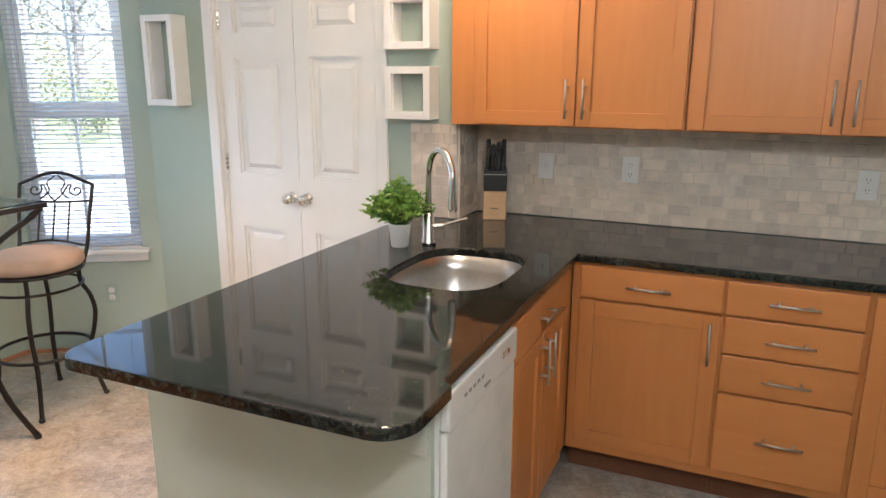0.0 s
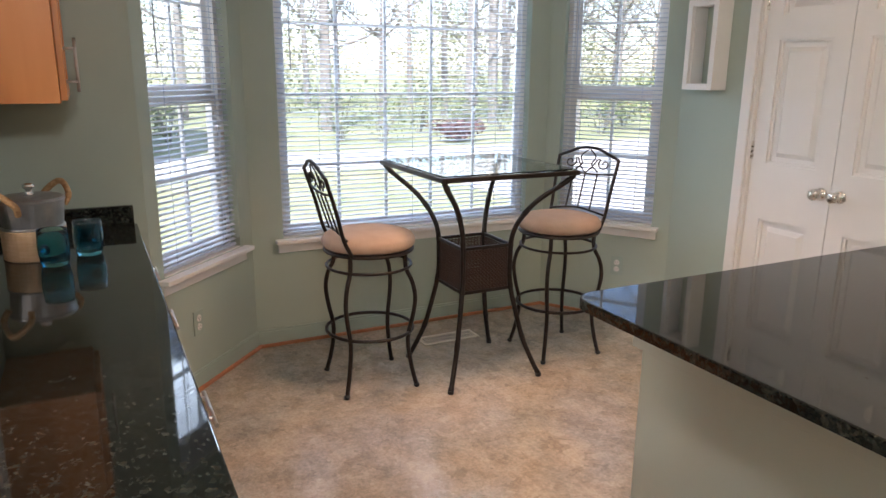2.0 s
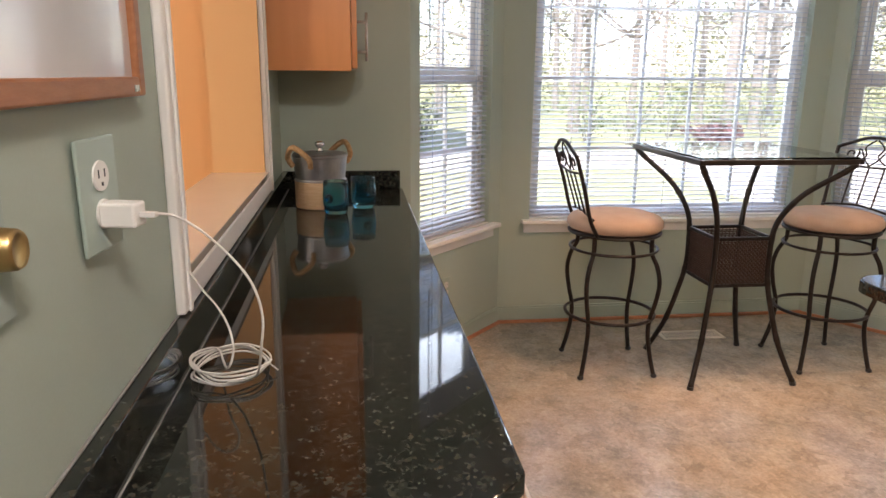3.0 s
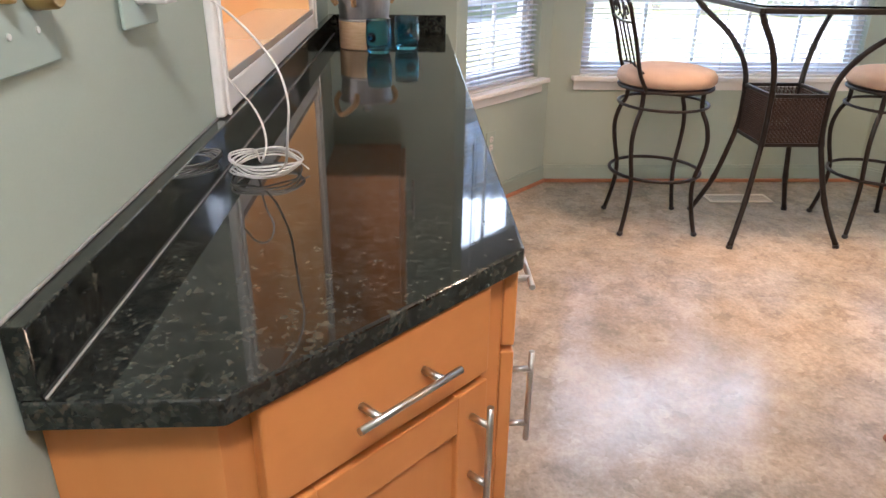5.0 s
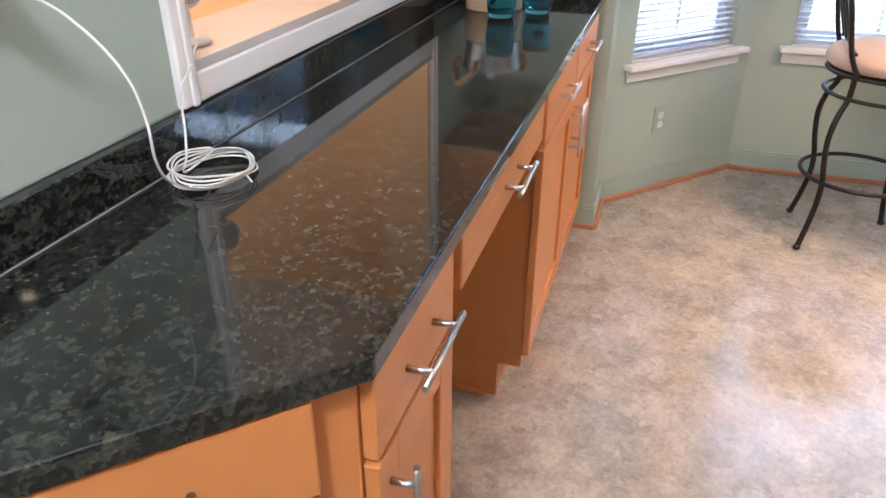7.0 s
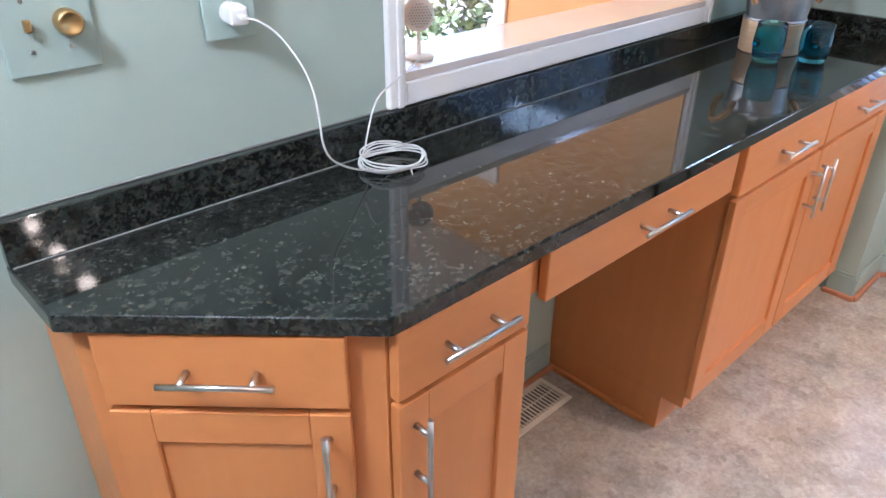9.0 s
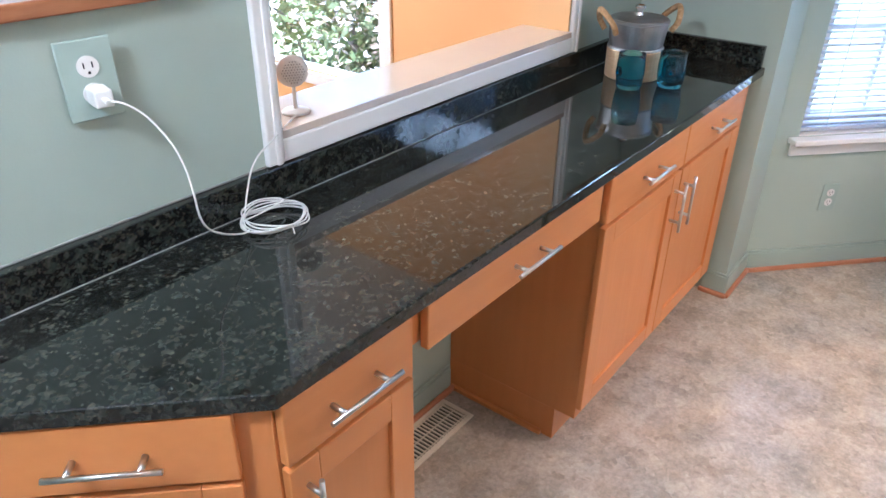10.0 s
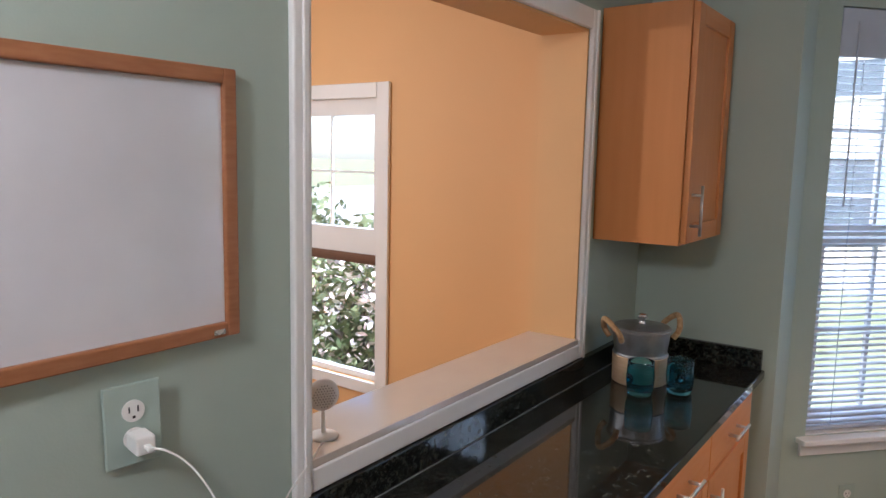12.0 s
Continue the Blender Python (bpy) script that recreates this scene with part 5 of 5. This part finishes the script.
M_PATH = mat("pale_concrete", (0.50, 0.48, 0.45), 0.85, scale=3, bump=0.2, bump_scale=60)
M_BARK = mat("grey_bark", (0.27, 0.255, 0.235), 0.9, colour2=(0.18, 0.165, 0.15), scale=14, bump=0.5, bump_scale=40)
M_TREELEAF = leaf_mat("spring_tree_leaf", (0.20, 0.21, 0.12), (0.34, 0.34, 0.22), 0.6)
M_SHRUB = leaf_mat("shrub_leaf", (0.09, 0.13, 0.05), (0.21, 0.25, 0.12), 0.55)
M_BLOSSOM = leaf_mat("white_blossom", (0.75, 0.74, 0.70), (0.80, 0.62, 0.60), 0.6)
bm = bmesh.new()
bmesh.ops.create_grid(bm, x_segments=30, y_segments=30, size=300)
for v in bm.verts:
    r = math.hypot(v.co.x, v.co.y)
    v.co.z = GZ + (0.5 * noise.noise(v.co * 0.02) if r > 40 else 0.0)
tagged(part("ground", bm, M_LAWN), "sunlit green lawn", "lawn", kind="structure")
# added pale slab, makes the next room's upper panes wash out white
tagged(part("patio", boxes((-40, -7.2, -34, -3.2, GZ - 0.1, GZ + 0.015)), M_PATH), "pale ground added to whiten the view beyond the shrubs", "patio", kind="structure")
tagged(part("patio", boxes((-14.2, -5.5, 6.2, 19.0, GZ - 0.1, GZ + 0.015)), M_PATH), "pale concrete terrace beside the lawn", "patio", kind="structure")
tagged(part("driveway", boxes((-17.5, -14.3, -40, 40, GZ - 0.1, GZ + 0.02)), M_PATH), "pale concrete drive crossing the lawn", "driveway", kind="structure")


def leaves(rng, centre, radii, n, size, vs, fs):
    for _ in range(n):
        while True:
            u = Vector((rng.uniform(-1, 1), rng.uniform(-1, 1), rng.uniform(-1, 1)))
            if 0.25 < u.length < 1:
                break
        p = Vector((centre[0] + u.x * radii[0], centre[1] + u.y * radii[1], centre[2] + u.z * radii[2]))
        d = Vector((rng.uniform(-1, 1), rng.uniform(-1, 1), rng.uniform(-0.7, 0.7))).normalized()
        e = d.cross(Vector((rng.uniform(-1, 1), rng.uniform(-1, 1), rng.uniform(-1, 1)))).normalized()
        s = size * rng.uniform(0.6, 1.4)
        k = len(vs)
        vs += [tuple(p - d * s), tuple(p + e * s * 0.45), tuple(p + d * s), tuple(p - e * s * 0.45)]
        fs.append((k, k + 1, k + 2, k + 3))


def leaf_part(name, vs, fs, m, parent):
    me = bpy.data.meshes.new(name)
    me.from_pydata(vs, [], fs)
    return part_of(name, me, m, parent)


def tree(x, y, height, seed, density=1.0):
    rng = random.Random(seed)
    t = thing("tree", "slender tree with bare limbs and thin spring leaves", "tree", pose(x, y, GZ), "garden trees")
    bm = bmesh.new()
    lean = Vector((rng.uniform(-0.4, 0.4), rng.uniform(-0.4, 0.4), 0))
    trunk = smooth_line([Vector((0, 0, -0.1)), lean * 0.3 + Vector((0, 0, height * 0.35)), lean * 0.8 + Vector((0, 0, height * 0.7)), lean + Vector((0, 0, height))], 4)
    r0 = 0.05 + height * 0.012
    tube(bm, trunk, r0, 7, radii=[r0 * (1 - 0.85 * i / (len(trunk) - 1)) for i in range(len(trunk))])
    vs, fs = [], []
    for i in range(13):
        k = rng.randint(3, len(trunk) - 2)
        p = trunk[k]
        a = rng.uniform(0, 2 * math.pi)
        L_ = rng.uniform(0.16, 0.34) * height * (1.1 - 0.5 * k / len(trunk))
        q = p + Vector((math.cos(a) * L_, math.sin(a) * L_, L_ * rng.uniform(0.4, 0.9)))
        mid_ = (p + q) / 2 + Vector((0, 0, -0.08 * L_))
        limb = smooth_line([p, mid_, q], 3)
        tube(bm, limb, 0.03, 5, radii=[r0 * 0.38 * (1 - 0.8 * j / (len(limb) - 1)) for j in range(len(limb))])
        for j in range(7):
            b_ = rng.uniform(0, 2 * math.pi)
            q2 = q + Vector((math.cos(b_), math.sin(b_), rng.uniform(0.1, 0.9))) * L_ * 0.45
            tube(bm, [mid_.lerp(q, 0.1 + 0.13 * j), q2], 0.012, 4, radii=[r0 * 0.16, 0.006])
            leaves(rng, q2, (L_ * 0.4, L_ * 0.4, L_ * 0.3), int(4 * density), 0.055, vs, fs)
    part("trunk", bm, M_BARK, t)
    leaf_part("crown", vs, fs, M_TREELEAF, t)


def shrub(x, y, r, h, seed, n=420, bloom=0, leaf=0.075, material=None, label=""):
    rng = random.Random(seed)
    t = thing("shrub", label or ("leafy green garden shrub with white blossom" if bloom else "leafy green garden shrub on the lawn"), "shrub", pose(x, y, GZ), "garden shrubs")
    bm = bmesh.new()
    vs, fs = [], []
    for i in range(9):
        a = rng.uniform(0, 2 * math.pi)
        q = Vector((math.cos(a) * r * rng.uniform(0.2, 0.8), math.sin(a) * r * rng.uniform(0.2, 0.8), h * rng.uniform(0.45, 0.88)))
        tube(bm, smooth_line([Vector((0.05 * math.cos(a), 0.05 * math.sin(a), -0.05)), q * 0.5 + Vector((0, 0, 0.1 * h)), q], 3), 0.015, 5)
        leaves(rng, q, (r * 0.45, r * 0.45, h * 0.26), n // 9, leaf, vs, fs)
        leaves(rng, q * 0.5, (r * 0.45, r * 0.45, h * 0.22), n // 18, leaf, vs, fs)
    part("stems", bm, M_BARK, t)
    leaf_part("foliage", vs, fs, material or M_SHRUB, t)
    if bloom:
        vs, fs = [], []
        leaves(rng, (0, 0, h * 0.6), (r * 0.95, r * 0.95, h * 0.42), bloom, leaf * 0.8, vs, fs)
        leaf_part("blossom", vs, fs, M_BLOSSOM, t)


rng = random.Random(21)
for i in range(34):
    tree(-21 - rng.uniform(0, 20), -4 + i * 1.05 + rng.uniform(-1, 1), rng.uniform(8, 14), 100 + i, 1.6)
for i in range(14):
    shrub(-19.5 - rng.uniform(0, 3), 0.5 + i * 1.9 + rng.uniform(-0.6, 0.6), rng.uniform(0.8, 1.5), rng.uniform(0.9, 2.0), 300 + i, 260, leaf=0.06)
tree(-19.5, 21.0, 11.0, 61, 3)
tree(-23.0, 24.5, 13.0, 62, 3)
shrub(-19.0, 18.5, 1.8, 2.2, 63, 700)
shrub(-17.5, 21.5, 2.0, 2.6, 64, 700)
for i, (x, y) in enumerate(((-4.9, -3.6), (-5.3, -4.9), (-4.6, -5.6), (-6.0, -4.2), (-5.0, -2.7))):
    shrub(x, y, 0.8, 1.55 + 0.15 * (i % 3), 70 + i, 1500, 800, leaf=0.05)
# far woods closing the view
rng = random.Random(5)
vs, fs = [], []
for i in range(50):
    y = -22 + i * 2.2
    leaves(rng, (-52 + 8 * math.sin(i), y, 2.6), (4.0, 3.2, 5.2 + (i * 7 % 5) * 0.9), 900, 0.17, vs, fs)
wds = leaf_part("far_woods", vs, fs, M_TREELEAF, None)
tagged(wds, "distant wood in spring leaf", "woods", kind="stuff")

# neighbouring house
hs = thing("house", "cream sided two-storey neighbouring house with dark shutters", "house", pose(-15.5, -5.6, GZ))
M_SIDING = mat("cream_siding", (0.74, 0.70, 0.62), 0.7, scale=2)
M_ROOF = mat("grey_shingle", (0.10, 0.095, 0.09), 0.9, scale=4, bump=0.4, bump_scale=20)
M_SHUTTER = mat("blue_grey_shutter", (0.28, 0.34, 0.42), 0.6, scale=5)
M_DARKPANE = mat("dark_far_pane", (0.12, 0.14, 0.16), 0.08, scale=2)
wl = part("wall", boxes((-6, 0, -7, 6.4, 0, 5.6)), M_SIDING, hs)
for i in range(26):
    z = 0.2 + i * 0.21
    part("siding_board", boxes((0.002, 0.02, -7, 6.4, z, z + 0.195)), M_SIDING, wl)
bm = slab([(-6.4, -7.4), (0.45, -7.4), (0.45, 6.8), (-6.4, 6.8)], 5.6, 5.75)
part("roof", bm, M_ROOF, hs)
bm = bmesh.new()
v = [bm.verts.new(p) for p in ((-6.4, -7.4, 5.76), (0.45, -7.4, 5.76), (0.45, 6.8, 5.76), (-6.4, 6.8, 5.76), (-3, -7.4, 8.0), (-3, 6.8, 8.0))]
for f in ((0, 1, 4), (3, 5, 2), (1, 2, 5, 4), (0, 4, 5, 3)):
    bm.faces.new([v[i] for i in f])
part("roof", bm, M_ROOF, hs)
for y in (-5, -2.6, -0.2, 2.2, 4.6):
    for z in (0.9, 3.4):
        wn = part("window", boxes((0.022, 0.06, y - 0.5, y + 0.5, z, z + 0.06), (0.022, 0.06, y - 0.5, y + 0.5, z + 1.4, z + 1.46), (0.022, 0.06, y - 0.5, y - 0.44, z + 0.06, z + 1.4), (0.022, 0.06, y + 0.44, y + 0.5, z + 0.06, z + 1.4), (0.022, 0.055, y - 0.44, y + 0.44, z + 0.71, z + 0.76)), M_WHITE, hs)
        part("pane", boxes((0.022, 0.034, y - 0.44, y + 0.44, z + 0.06, z + 1.4)), M_DARKPANE, wn)
        for s in (-1, 1):
            part("shutter", boxes((0.022, 0.05, y + s * 0.70 - 0.17, y + s * 0.70 + 0.17, z, z + 1.46)), M_SHUTTER, wn)

shrub(-19.0, 9.9, 0.85, 0.75, 90, 700, leaf=0.07, material=leaf_mat("maroon_leaf", (0.10, 0.05, 0.05), (0.19, 0.10, 0.095)), label="low maroon-leaved garden shrub on the lawn")

# ---- tiled backsplash, tile by tile ----
M_TILE = mat("tumbled_marble_tile", (0.72, 0.62, 0.52), 0.36, colour2=(0.58, 0.51, 0.44), scale=16, detail=6, bump=0.14, bump_scale=90, per_object=0.13)
M_GROUT = mat("beige_grout", (0.70, 0.63, 0.55), 0.9, scale=40, bump=0.2, bump_scale=200)
ROW, Z0, Z1 = 0.0485, TOP + 0.002, 1.352
TILES = {}


def tile_mesh(w, h):
    key = (round(w, 4), round(h, 4))
    if key not in TILES:
        me = bpy.data.meshes.new("tile")
        bm = bmesh.new()
        vs = bmesh.ops.create_cube(bm, size=1.0)["verts"]
        for v in vs:
            i = 0.0018 if v.co.y < 0 else 0.0
            v.co = Vector((v.co.x * (w - 2 * i), v.co.y * 0.008, v.co.z * (h - 2 * i)))
        bm.to_mesh(me)
        bm.free()
        me.materials.append(M_TILE)
        TILES[key] = me
    return TILES[key]


def backsplash(label, m, length, zmax, seed):
    rng = random.Random(seed)
    t = thing("backsplash", label, "backsplash", m, kind="structure")
    part("grout", boxes((0, length, -0.0088, -0.0015, Z0, zmax)), M_GROUT, t)
    r = 0
    z = Z0
    far = bmesh.new()
    while z < zmax - 0.01:
        h = min(ROW, zmax - z)
        x = -0.0485 * (r % 2) - 0.02 * (r % 3)
        while x < length:
            w = 0.097 if rng.random() < 0.30 else 0.0485
            a, b = max(x, 0), min(x + w, length)
            if b - a > 0.012:
                spot = pose((a + b) / 2, -0.0075 - rng.uniform(0, 0.0012), z + h / 2, rng.uniform(-0.4, 0.4), 0, rng.uniform(-0.4, 0.4))
                if a < 1.9:
                    part_of("tile", tile_mesh(b - a - 0.0028, h - 0.0028), None, t, m=spot)
                else:
                    bmesh.ops.create_cube(far, size=1.0, matrix=spot @ Matrix.Diagonal((b - a - 0.0028, 0.008, h - 0.0028, 1)))
            x += w
        z += ROW
        r += 1
    if far.verts:
        part("tile_field", far, M_TILE, t)
    else:
        far.free()


backsplash("tumbled cream marble tile backsplash behind the counter", pose(-1.2185, K_Y, 0), 2.3, Z1, 1)
backsplash("tumbled cream marble tile backsplash beside the pantry", pose(-1.452, N_Y, 0), 0.2315, 1.345, 2)
backsplash("tumbled cream marble tile on the pantry side wall", pose(-1.2195, N_Y - 0.004, 0, 0, 0, 90), 0.228, Z1, 3)
